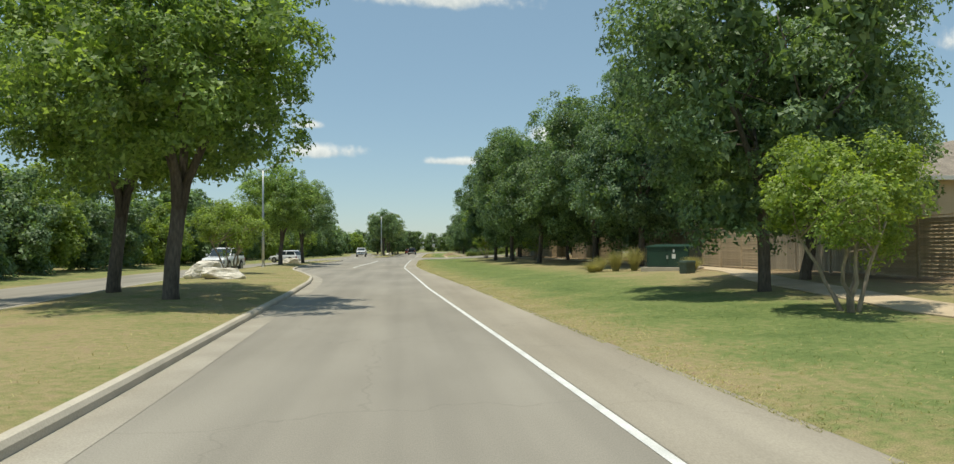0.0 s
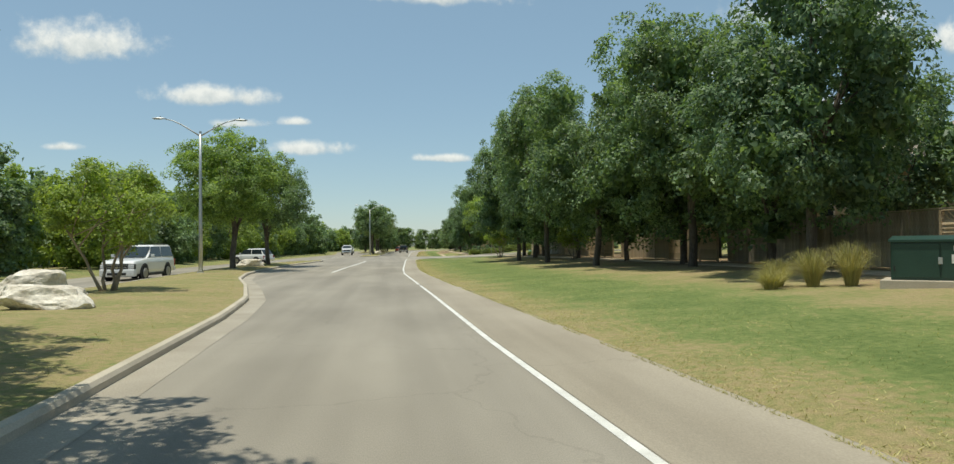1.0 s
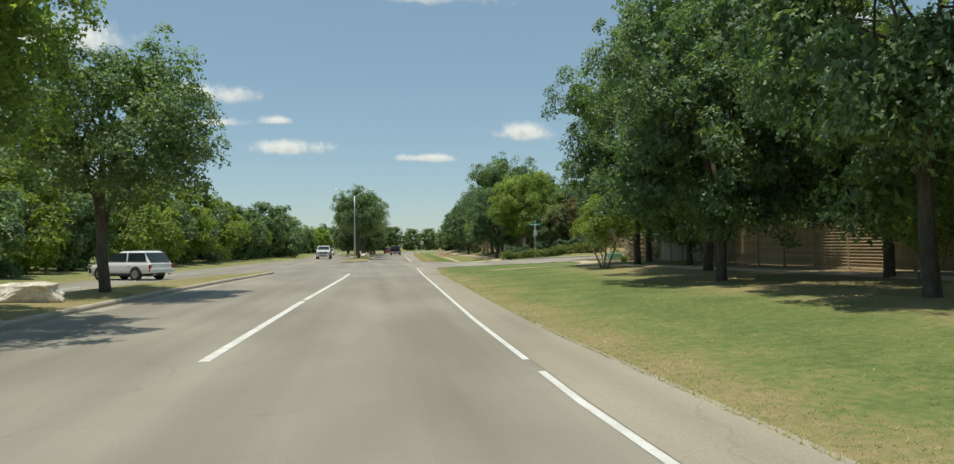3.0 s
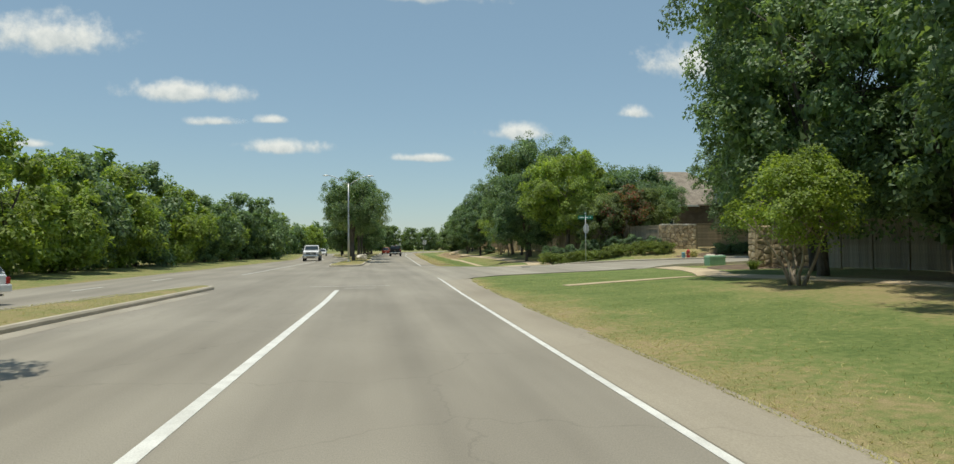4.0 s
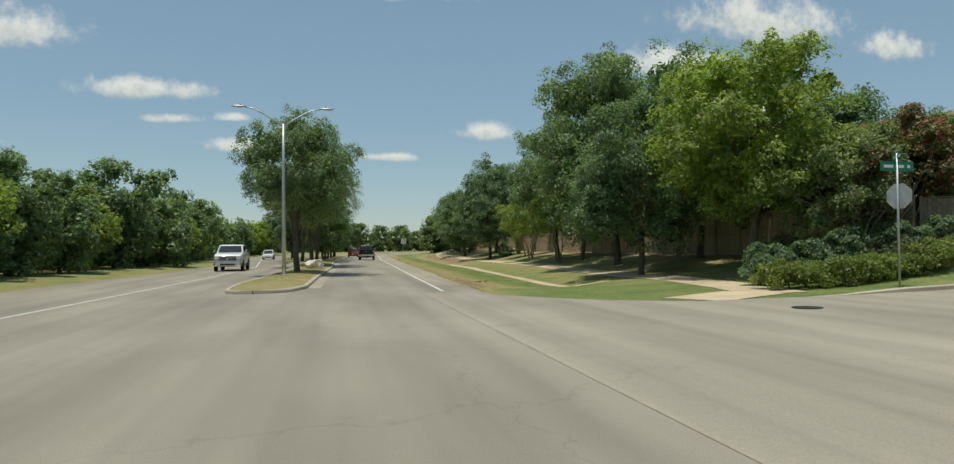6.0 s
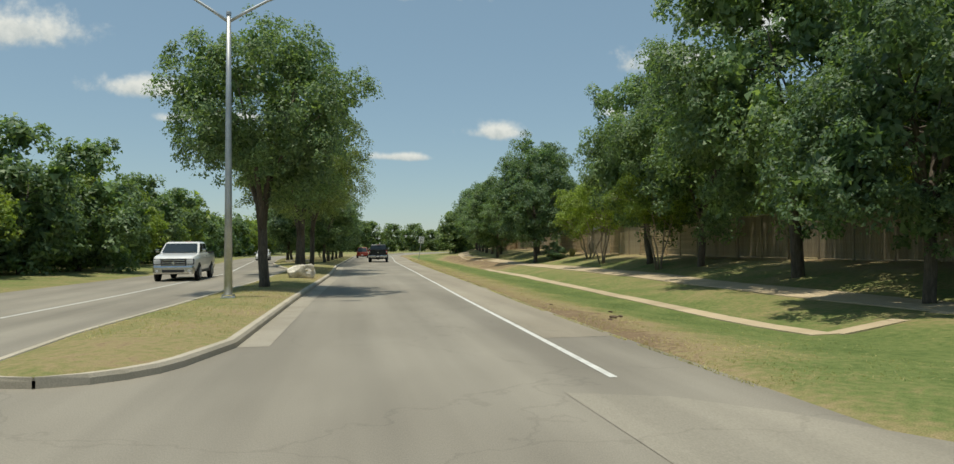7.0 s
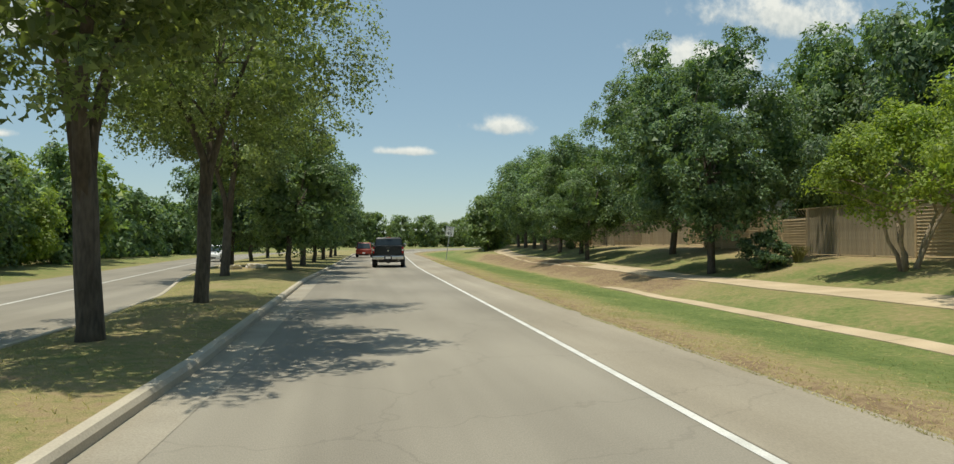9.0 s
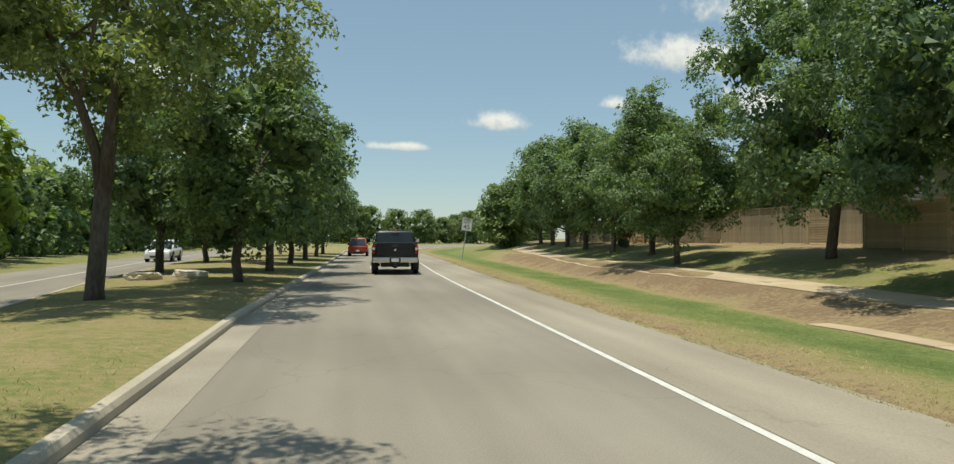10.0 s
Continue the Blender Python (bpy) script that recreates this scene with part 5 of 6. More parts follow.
# ---- street lamps ----
def street_lamp(x, y, z, turn):
    root = tagged(new("street_lamp"), "tall galvanised street lamp with two curved arms", "street lamp")
    root.matrix_basis = pose(x, y, z, 0, 0, turn)
    part("pole", tubes("pole", [([(0, 0, 0.1), (0, 0, 3), (0, 0, 6), (0, 0, 8.55)], [0.125, 0.105, 0.085, 0.066], 14)]), M_GALV, root)
    part("base_plate", boxed(-0.2, -0.2, 0, 0.2, 0.2, 0.05, 0.01), M_GALV, root)
    for sx in (-1, 1):
        for sy in (-1, 1):
            part("anchor_bolt", disc_bm(0.022, 0.1, 8, m=Matrix.Translation((sx * 0.15, sy * 0.15, 0.07))), M_GALV, root)
    part("pole_cap", disc_bm(0.075, 0.12, 14, 0.02, Matrix.Translation((0, 0, 8.6))), M_GALV, root)
    for s in (-1, 1):
        pts = [(0, 0, 8.35), (s * 0.5, 0, 8.68), (s * 1.1, 0, 9.05), (s * 1.6, 0, 9.28), (s * 2.0, 0, 9.36)]
        arm = part("arm", tubes("arm", [(pts, [0.05, 0.045, 0.04, 0.036, 0.034], 10)]), M_GALV, root)
        bm = bmesh.new()
        bmesh.ops.create_uvsphere(bm, u_segments=16, v_segments=8, radius=1.0)
        for v in bm.verts:
            v.co = Vector((s * (2.36 + v.co.x * 0.42), v.co.y * 0.15, 9.38 + (v.co.z * 0.085 if v.co.z > 0 else v.co.z * 0.03)))
        head = part("lamp_head", bm, M_GALV, root, "grey cobra-head luminaire", smooth=True)
        part("lens", boxed(s * 2.45 - 0.22, -0.1, 9.335, s * 2.45 + 0.22, 0.1, 9.36, 0.008), M_HEAD, head, "clear glass lens")
        part("photocell", disc_bm(0.035, 0.08, 10, 0.01, Matrix.Translation((s * 2.3, 0, 9.49))), M_BLACK, head, "small black photocell")
    return root


street_lamp(-12.1, 63.0, 0.2, 3)
street_lamp(-4.45, 152.45, 0.22, 2)
street_lamp(-4.9, 244.0, 0.2, 2)


# ---- signs ----
def text_mesh(word, size, thick=0.002):
    cu = bpy.data.curves.new("text", 'FONT')
    cu.body, cu.size, cu.align_x, cu.align_y, cu.extrude = word, size, 'CENTER', 'CENTER', thick
    ob = bpy.data.objects.new("text", cu)
    scene.collection.objects.link(ob)
    me = bpy.data.meshes.new_from_object(ob.evaluated_get(bpy.context.evaluated_depsgraph_get()))
    bpy.data.objects.remove(ob)
    return me


def speed_sign(x, y):
    z = land(x, y)
    root = tagged(new("speed_limit_sign"), "white speed limit sign, leaning slightly on a thin steel post", "road sign")
    root.matrix_basis = pose(x, y, z, 0, 8, -8) @ Matrix.Diagonal((1.12, 1.12, 1.12, 1))
    part("post", boxed(-0.035, 0.02, -0.3, 0.035, 0.05, 3.2, 0.008), M_GALV, root)
    panel = part("panel", boxed(-0.38, -0.003, 2.25, 0.38, 0.003, 3.2), M_WHITE, root)
    for a, b, c, d in ((-0.36, 3.165, 0.36, 3.18), (-0.36, 2.27, 0.36, 2.285), (-0.36, 2.27, -0.345, 3.18), (0.345, 2.27, 0.36, 3.18)):
        part("border", boxed(a, -0.007, b, c, -0.004, d), M_BLACK, panel)
    for word, size, zz in (("SPEED", 0.2, 3.06), ("LIMIT", 0.2, 2.87), ("45", 0.5, 2.53)):
        me = text_mesh(word, size)
        part("lettering", me, M_BLACK, panel, at=pose(0, -0.006, zz, 90, 0, 0))


speed_sign(10.15, 238.0)


def street_name_sign(x, y):
    z = land(x, y)
    root = tagged(new("street_name_sign"), "steel post with green street name blades and an octagonal sign", "road sign")
    root.matrix_basis = pose(x, y, z, 0, 0, 0)
    part("post", tubes("post", [([(0, 0, -0.3), (0, 0, 2), (0, 0, 4.2)], [0.035, 0.035, 0.035], 10)]), M_GALV, root)
    for w, zz, turn in ((1.3, 3.78, 4), (0.95, 4.09, 62)):
        m = pose(0, 0, zz, 0, 0, turn)
        bm = boxed(-w / 2, -0.006, -0.15, w / 2, 0.006, 0.15, 0.004)
        bm.transform(m)
        blade = part("name_blade", bm, M_SIGNGREEN, root, "green enamel name blade")
        for a, b in ((-0.4, -0.12), (-0.04, 0.2), (0.3, 0.38)):
            for s in (-1, 1):
                bb = boxed(a * w, s * 0.009 - 0.002, -0.045, b * w, s * 0.009 + 0.002, 0.045)
                bb.transform(m)
                part("lettering_bar", bb, M_WHITE, blade)
    m = pose(0.05, 0, 2.85, 0, 90, 18) @ Matrix.Rotation(math.pi / 8, 4, 'Z')
    part("octagon", disc_bm(0.42, 0.012, 8, 0, m), M_GALV, root, "plain grey back of an octagonal sign")
    part("octagon_face", disc_bm(0.41, 0.006, 8, 0, pose(0.062, 0.004, 2.85, 0, 90, 18) @ Matrix.Rotation(math.pi / 8, 4, 'Z')), M_RED, root, "red octagonal face")


street_name_sign(15.5, 130.75)


# ---- utility boxes and hydrant ----
def transformer(x, y, turn):
    z = land(x, y)
    root = tagged(new("transformer_box"), "dark green steel transformer cabinet on a concrete pad", "utility box")
    root.matrix_basis = pose(x, y, z, 0, 0, turn)
    part("pad", boxed(-1.4, -0.95, -0.1, 1.4, 0.95, 0.16, 0.02), M_CONC, root, "pale concrete pad")
    part("body", boxed(-1.15, -0.7, 0.16, 1.15, 0.7, 1.22, 0.03), M_GREENBOX, root)
    bm = bmesh.new()
    vs = [bm.verts.new(p) for p in ((-1.2, -0.76, 1.2), (1.2, -0.76, 1.2), (1.2, 0.75, 1.3), (-1.2, 0.75, 1.3), (-1.2, -0.76, 1.26), (1.2, -0.76, 1.26), (1.2, 0.75, 1.38), (-1.2, 0.75, 1.38))]
    for f in ((3, 2, 1, 0), (4, 5, 6, 7), (0, 1, 5, 4), (1, 2, 6, 5), (2, 3, 7, 6), (3, 0, 4, 7)):
        bm.faces.new([vs[i] for i in f])
    part("lid", bm, M_GREENBOX, root, "sloping lid with a pale worn edge")
    for a, b in ((-1.1, -0.02), (0.02, 1.1)):
        door = part("door", boxed(a, -0.725, 0.24, b, -0.7, 1.16, 0.008), M_GREENBOX, root)
        part("hinge", boxed(a + 0.02 if a < 0 else b - 0.06, -0.74, 0.4, a + 0.06 if a < 0 else b - 0.02, -0.725, 0.55), M_BLACK, door)
    part("lock", boxed(-0.05, -0.75, 0.6, 0.05, -0.726, 0.78, 0.006), M_GALV, root)
    part("warning_label", boxed(0.25, -0.732, 0.62, 0.45, -0.727, 0.86), M_WHITE, root, "small white warning label")
    part("warning_label", boxed(0.3, -0.732, 0.95, 0.4, -0.727, 1.1), M_WHITE, root, "small white warning label")


transformer(14.35, 36.2, 38 - 80)


def pedestal(x, y, turn, material, w, d, h, label):
    z = land(x, y)
    root = tagged(new("utility_pedestal"), label, "utility box")
    root.matrix_basis = pose(x, y, z, 0, 0, turn)
    part("body", boxed(-w / 2, -d / 2, -0.05, w / 2, d / 2, h * 0.72, 0.02), material, root)
    part("hood", boxed(-w / 2 - 0.03, -d / 2 - 0.03, h * 0.7, w / 2 + 0.03, d / 2 + 0.03, h, 0.06), material, root)
    for i in range(3):
        q = h * (0.16 + 0.17 * i)
        part("louvre", boxed(-w / 2 - 0.015, -d / 2 - 0.02, q, w / 2 + 0.015, d / 2 + 0.02, q + h * 0.07, 0.008), material, root)


pedestal(13.75, 32.8, 20, M_GREENGREY, 0.55, 0.5, 0.62, "squat faded green ribbed utility pedestal")
pedestal(19.4, 116.3, 8, M_GREENLT, 1.15, 0.6, 0.62, "pale green louvred utility pedestal by the kerb")


def hydrant(x, y):
    z = land(x, y)
    root = tagged(new("fire_hydrant"), "red fire hydrant with a pale blue cap beside rocks", "fire hydrant")
    root.matrix_basis = pose(x, y, z, 0, 0, 25)
    part("barrel", disc_bm(0.13, 0.55, 18, 0.015, Matrix.Translation((0, 0, 0.3))), M_RED, root)
    part("base_flange", disc_bm(0.19, 0.06, 18, 0.01, Matrix.Translation((0, 0, 0.05))), M_RED, root)
    part("collar", disc_bm(0.17, 0.05, 18, 0.01, Matrix.Translation((0, 0, 0.58))), M_RED, root)
    bm = bmesh.new()
    bmesh.ops.create_uvsphere(bm, u_segments=16, v_segments=8, radius=0.14)
    bm.transform(Matrix.Translation((0, 0, 0.62)))
    part("bonnet", bm, M_RED, root, smooth=True)
    part("nut", disc_bm(0.03, 0.07, 6, 0, Matrix.Translation((0, 0, 0.79))), M_RED, root)
    for s in (-1, 1):
        part("outlet", disc_bm(0.06, 0.14, 12, 0.008, pose(s * 0.17, 0, 0.45, 0, 90, 0)), M_RED, root)
    part("pumper_outlet", disc_bm(0.085, 0.16, 14, 0.01, pose(0, -0.18, 0.4, 90, 0, 0)), M_RED, root)


hydrant(24.55, 130.8)
ob = pedestal(24.15, 130.9, 5, M_BLUE, 0.22, 0.2, 0.52, "pale blue plastic utility marker beside the hydrant")


# ---- houses behind the fences ----
def house(name, x0, y0, x1, y1, z0, eave, ridge, wall_mat, windows, label, over=0.6, at=None):
    """Hipped house; windows are (side, along, z, width, height)."""
    root = tagged(new(name), label, "house")
    if at is not None:
        root.matrix_basis = at
    part("wall", boxed(x0, y0, z0 - 0.4, x1, y1, eave), wall_mat, root)
    bm = bmesh.new()
    a, b, c, d = x0 - over, y0 - over, x1 + over, y1 + over
    lx, ly = c - a, d - b
    if lx > ly:
        r0, r1 = (a + ly / 2, (b + d) / 2, ridge), (c - ly / 2, (b + d) / 2, ridge)
        idx = [(0, 1, 5, 4), (1, 2, 5), (2, 3, 4, 5), (3, 0, 4)]
    else:
        r0, r1 = ((a + c) / 2, b + lx / 2, ridge), ((a + c) / 2, d - lx / 2, ridge)
        idx = [(0, 1, 4), (1, 2, 5, 4), (2, 3, 5), (3, 0, 4, 5)]
    vs = [bm.verts.new(p) for p in ((a, b, eave), (c, b, eave), (c, d, eave), (a, d, eave), r0, r1)]
    for f in idx:
        bm.faces.new([vs[i] for i in f])
    bm.faces.new([vs[i] for i in (3, 2, 1, 0)])
    part("roof", bm, M_SHINGLE, root)
    for p in ((a, b - 0.03, c, b), (a, d, c, d + 0.03)):
        part("fascia", boxed(p[0], p[1], eave - 0.22, p[2], p[3], eave), M_TRIM, root)
    for p in ((a - 0.03, b, a, d), (c, b, c + 0.03, d)):
        part("fascia", boxed(p[0], p[1], eave - 0.22, p[2], p[3], eave), M_TRIM, root)
    for side, s, z, w, h in windows:
        if side == "x":
            m = pose(x0, s, z, 0, 0, -90)
        elif side == "X":
            m = pose(x1, s, z, 0, 0, 90)
        else:
            m = pose(s, y0, z, 0, 0, 0)
        win = new("window")
        win.parent = root
        win.matrix_basis = m
        bm = bmesh.new()
        for q in ((-w / 2 - 0.09, 0, w / 2 + 0.09, 0.09), (-w / 2 - 0.09, h - 0.02, w / 2 + 0.09, h + 0.1)):
            box(bm, q[0], -0.06, q[1], q[2], 0.0, q[3])
        for q in (-w / 2 - 0.09, w / 2):
            box(bm, q, -0.06, 0.09, q + 0.09, 0.0, h - 0.02)
        box(bm, -w / 2, -0.045, h / 2 - 0.03, w / 2, 0.0, h / 2 + 0.03)
        part("frame", bm, M_TRIM, win)
        part("pane", boxed(-w / 2, -0.02, 0.09, w / 2, -0.008, h - 0.02), M_GLASS, win)
        part("sill", boxed(-w / 2 - 0.14, -0.11, -0.06, w / 2 + 0.14, 0.0, -0.002), M_TRIM, win)
    return root


house("house", 28.0, 34.0, 40.0, 47.5, 0.8, 5.3, 8.2, M_STUCCO, [("x", s, 3.0, 1.1, 1.6) for s in (38.4, 43.8, 46.0)] + [("y", 30.0, 3.0, 1.2, 1.6)], "tan stucco house glimpsed over the fence")
house("house", 26.0, 49.5, 39.0, 62.0, 0.8, 5.8, 8.8, M_STUCCO, [("x", s, 3.2, 1.1, 1.6) for s in (51.2, 53.2, 56.2, 58.6, 60.6)], "tan stucco house with shaded windows behind trees")
# dark walls here take the place of a shaded porch
house("house", 30.0, 160.0, 48.0, 173.0, 1.3, 6.9, 11.9, M_PORCH_SHADE, [("y", 36.0, 3.4, 1.0, 1.5), ("x", 166.0, 3.4, 1.0, 1.5)], "low house with porch shade put into its dark wall colour, broad brown shingle roof")
TURNED = pose(36.9, 150.0, 0, 0, 0, -32)
house("house", 0.0, 0.0, 10.0, 8.0, 1.3, 9.75, 11.6, M_SIDING, [("y", 1.35, 7.6, 0.8, 1.5), ("y", 5.6, 7.6, 0.9, 1.5), ("y", 6.2, 2.8, 0.9, 1.7)], "grey two-storey sided house with a brown hipped roof", 0.95, TURNED)
house("house", 32.0, 214.0, 44.0, 230.0, 1.4, 6.2, 9.6, M_SIDING, [("x", s, 3.6, 1.1, 1.5) for s in (217, 221, 225)], "grey house glimpsed above the garden fence")


def pergola():
    root = tagged(new("pergola"), "dark stained timber patio cover against the grey house", "pergola")
    root.matrix_basis = TURNED
    for x in (0.2, 1.9, 3.4):
        part("post", boxed(x - 0.1, -3.0, 0.6, x + 0.1, -2.8, 5.8), M_BARK, root)
    part("beam", boxed(-1.2, -3.1, 5.8, 3.9, -2.7, 6.1), M_BARK, root)
    part("roof", boxed(-1.4, -3.4, 6.11, 4.1, -0.05, 6.25), M_SHINGLE, root)


pergola()


# ---- vehicles ----
def loft(bm, rings):
    vs = [[bm.verts.new(p) for p in r] for r in rings]
    n = len(rings[0])
    for a, b in zip(vs, vs[1:]):
        for i in range(n):
            bm.faces.new((a[i], a[(i + 1) % n], b[(i + 1) % n], b[i]))
    bm.faces.new(vs[0][::-1])
    bm.faces.new(vs[-1])
    bmesh.ops.recalc_face_normals(bm, faces=bm.faces)


def rounded(bm, offset):
    """Rounds the edges between panels that meet at an angle."""
    es = [e for e in bm.edges if len(e.link_faces) == 2 and e.calc_face_angle() > 0.2]
    bmesh.ops.bevel(bm, geom=es, offset=offset, segments=3, affect='EDGES', profile=0.5, clamp_overlap=True)


def wheel(root, x, y, r, w):
    hub = part("wheel", disc_bm(r, w, 28, 0.05, pose(0, 0, 0, 0, 90, 0)), M_TYRE, root, "black tyre", at=pose(x, y, r))
    s = 1 if x > 0 else -1
    part("rim", disc_bm(r * 0.64, 0.04, 24, 0.01, pose(s * (w / 2 + 0.004), 0, 0, 0, 90, 0)), M_RIM, hub, "alloy rim")
    for k in range(5):
        bm = boxed(-0.012, -0.03, 0.05, 0.012, 0.03, r * 0.6)
        bm.transform(pose(s * (w / 2 + 0.03), 0, 0, 72 * k, 0, 0))
        part("spoke", bm, M_RIM, hub)


def vehicle(name, m, paint, label, length, width, height, belt, hood, stations, cabin, wheels, r=0.38, bed=None, chrome=False, clearance=0.32, category="car"):
    """A road vehicle facing +y: body lofted over stations (y, underside, top, half-width share), cabin as (rear foot, rear top, front top, front foot)."""
    root = tagged(new(name), label, category)
    root.matrix_basis = m
    hw = width / 2
    bm = bmesh.new()
    rings = []
    for y, lo, top, s in stations:
        w = hw * s
        rings.append([(-w * 0.93, y, lo), (w * 0.93, y, lo), (w, y, lo + (top - lo) * 0.3), (w, y, lo + (top - lo) * 0.72), (w * 0.95, y, top - 0.03), (w * 0.86, y, top), (-w * 0.86, y, top), (-w * 0.95, y, top - 0.03), (-w, y, lo + (top - lo) * 0.72), (-w, y, lo + (top - lo) * 0.3)])
    loft(bm, rings)
    rounded(bm, 0.035)
    part("body", bm, paint, root, smooth=True)
    a, b, c, d = cabin
    wb, wt = hw * 0.92, hw * 0.77
    bm = bmesh.new()
    loft(bm, [[(-wb, a, belt - 0.04), (wb, a, belt - 0.04), (wt + 0.06, b - 0.02, height - 0.09), (wt - 0.05, b + 0.08, height), (-wt + 0.05, b + 0.08, height), (-wt - 0.06, b - 0.02, height - 0.09)],
              [(-wb, d, belt - 0.04), (wb, d, belt - 0.04), (wt + 0.06, c + 0.02, height - 0.09), (wt - 0.05, c - 0.12, height - 0.01), (-wt + 0.05, c - 0.12, height - 0.01), (-wt - 0.06, c + 0.02, height - 0.09)]])
    rounded(bm, 0.05)
    part("cabin", bm, paint, root, smooth=True)

    def pane(tag, pts, out, lab):
        bm2 = bmesh.new()
        o = Vector(out)
        q = [Vector(p) + o for p in pts]
        vs = [bm2.verts.new(p) for p in q] + [bm2.verts.new(p - o * 0.8) for p in q]
        k = len(q)
        bm2.faces.new(vs[:k])
        bm2.faces.new(vs[k:][::-1])
        for i in range(k):
            bm2.faces.new((vs[i], vs[(i + 1) % k], vs[k + (i + 1) % k], vs[k + i]))
        bmesh.ops.recalc_face_normals(bm2, faces=bm2.faces)
        part(tag, bm2, M_GLASS, root, lab)
    zb, zt = belt + 0.03, height - 0.11

    def slant(y0, y1, z):
        return y0 + (y1 - y0) * (z - belt) / (height - belt)
    ws = lambda z: wb + (wt + 0.05 - wb) * (z - belt) / (height - 0.09 - belt)
    pane("rear_window", [(-ws(zb) + 0.1, slant(a, b, zb), zb), (ws(zb) - 0.1, slant(a, b, zb), zb), (ws(zt) - 0.1, slant(a, b, zt), zt), (-ws(zt) + 0.1, slant(a, b, zt), zt)], (0, -0.035, 0.004), "dark tinted rear window")
    pane("windscreen", [(-ws(zb) + 0.1, slant(d, c, zb), zb), (ws(zb) - 0.1, slant(d, c, zb), zb), (ws(zt) - 0.1, slant(d, c, zt), zt), (-ws(zt) + 0.1, slant(d, c, zt), zt)], (0, 0.035, 0.01), "dark windscreen")
    for s in (-1, 1):
        mid = (a + d) / 2 - 0.05
        for y0, y1, tag in ((slant(a, b, zb) + 0.18, mid - 0.05, "rear_side_window"), (mid + 0.05, slant(d, c, zb) - 0.22, "front_side_window")):
            yl = y0 + (0.16 if tag[0] == "r" else 0)
            yr = y1 - (0 if tag[0] == "r" else 0.42)
            pane(tag, [(s * ws(zb), y0, zb), (s * ws(zb), y1, zb), (s * ws(zt), yr, zt), (s * ws(zt), yl, zt)], (s * 0.012, 0, 0.004), "dark side window")
        bm2 = boxed(-0.09, -0.05, -0.08, 0.09, 0.07, 0.08, 0.02)
        bm2.transform(Matrix.Translation((s * (hw + 0.1), d - 0.35, belt + 0.1)))
        part("mirror", bm2, paint if not chrome else M_CHROME, root)
        part("side_sill", boxed(min(s * hw * 0.9, s * (hw + 0.005)), wheels[0] + r + 0.1, clearance - 0.02, max(s * hw * 0.9, s * (hw + 0.005)), wheels[1] - r - 0.1, clearance + 0.1, 0.02), M_PLASTIC, root)
        for yw in wheels:
            arch = disc_bm(r * 1.17, 0.05, 24, 0.0, pose(s * (hw - 0.02), yw, r + 0.03, 0, 90, 0))
            part("wheel_arch", arch, M_PLASTIC, root, "dark wheel arch")
            wheel(root, s * (hw - 0.09), yw, r, 0.23)
        part("door_handle", boxed(min(s * hw * 0.99, s * (hw + 0.02)), (a + d) / 2 - 0.35, belt - 0.2, max(s * hw * 0.99, s * (hw + 0.02)), (a + d) / 2 - 0.15, belt - 0.16, 0.006), M_CHROME if chrome else paint, root)
    y0, y1 = stations[0][0], stations[-1][0]
    metal = M_CHROME if chrome else paint
    part("rear_bumper", boxed(-hw * 0.97, y0 - 0.14, clearance + 0.12, hw * 0.97, y0 + 0.12, clearance + 0.36, 0.05), metal, root, "chrome rear bumper" if chrome else "")
    part("front_bumper", boxed(-hw * 0.93, y1 - 0.3, clearance - 0.06, hw * 0.93, y1 + 0.09, clearance + 0.36, 0.09), metal, root)
    part("lower_grille", boxed(-hw * 0.5, y1 + 0.07, clearance + 0.02, hw * 0.5, y1 + 0.1, clearance + 0.16, 0.01), M_PLASTIC, root, "dark lower grille")
    for s in (-1, 1):
        part("fog_lamp", disc_bm(0.06, 0.04, 12, 0.008, pose(s * hw * 0.72, y1 + 0.085, clearance + 0.1, 90, 0, 0)), M_HEAD, root)
        part("roof_rail", tubes("roof_rail", [([(s * wt * 0.86, b + 0.25, height - 0.02), (s * wt * 0.86, b + 0.32, height + 0.045), (s * wt * 0.86, c - 0.42, height + 0.04), (s * wt * 0.86, c - 0.35, height - 0.03)], [0.018] * 4, 6)]), M_PLASTIC, root)
    top_r, top_f = stations[0][2], stations[-1][2]
    for s in (-1, 1):
        part("tail_lamp", boxed(s * hw * 0.91 - 0.06, y0 - 0.045, top_r - 0.46, s * hw * 0.91 + 0.06, y0 + 0.05, top_r - 0.06, 0.02), M_TAIL, root, "red tail lamp")
        part("head_lamp", boxed(s * hw * 0.73 - 0.17, y1 - 0.2, top_f - 0.3, s * hw * 0.73 + 0.17, y1 + 0.03, top_f - 0.07, 0.05), M_HEAD, root, "clear head lamp")
        part("exhaust", disc_bm(0.035, 0.2, 10, 0, pose(s * hw * 0.62, y0 - 0.05, clearance + 0.03, 90, 0, 0)), M_CHROME, root)
    grille = part("grille", boxed(-hw * 0.56, y1 - 0.03, top_f - 0.42, hw * 0.56, y1 + 0.05, top_f - 0.05, 0.03), M_PLASTIC, root, "wide dark front grille")
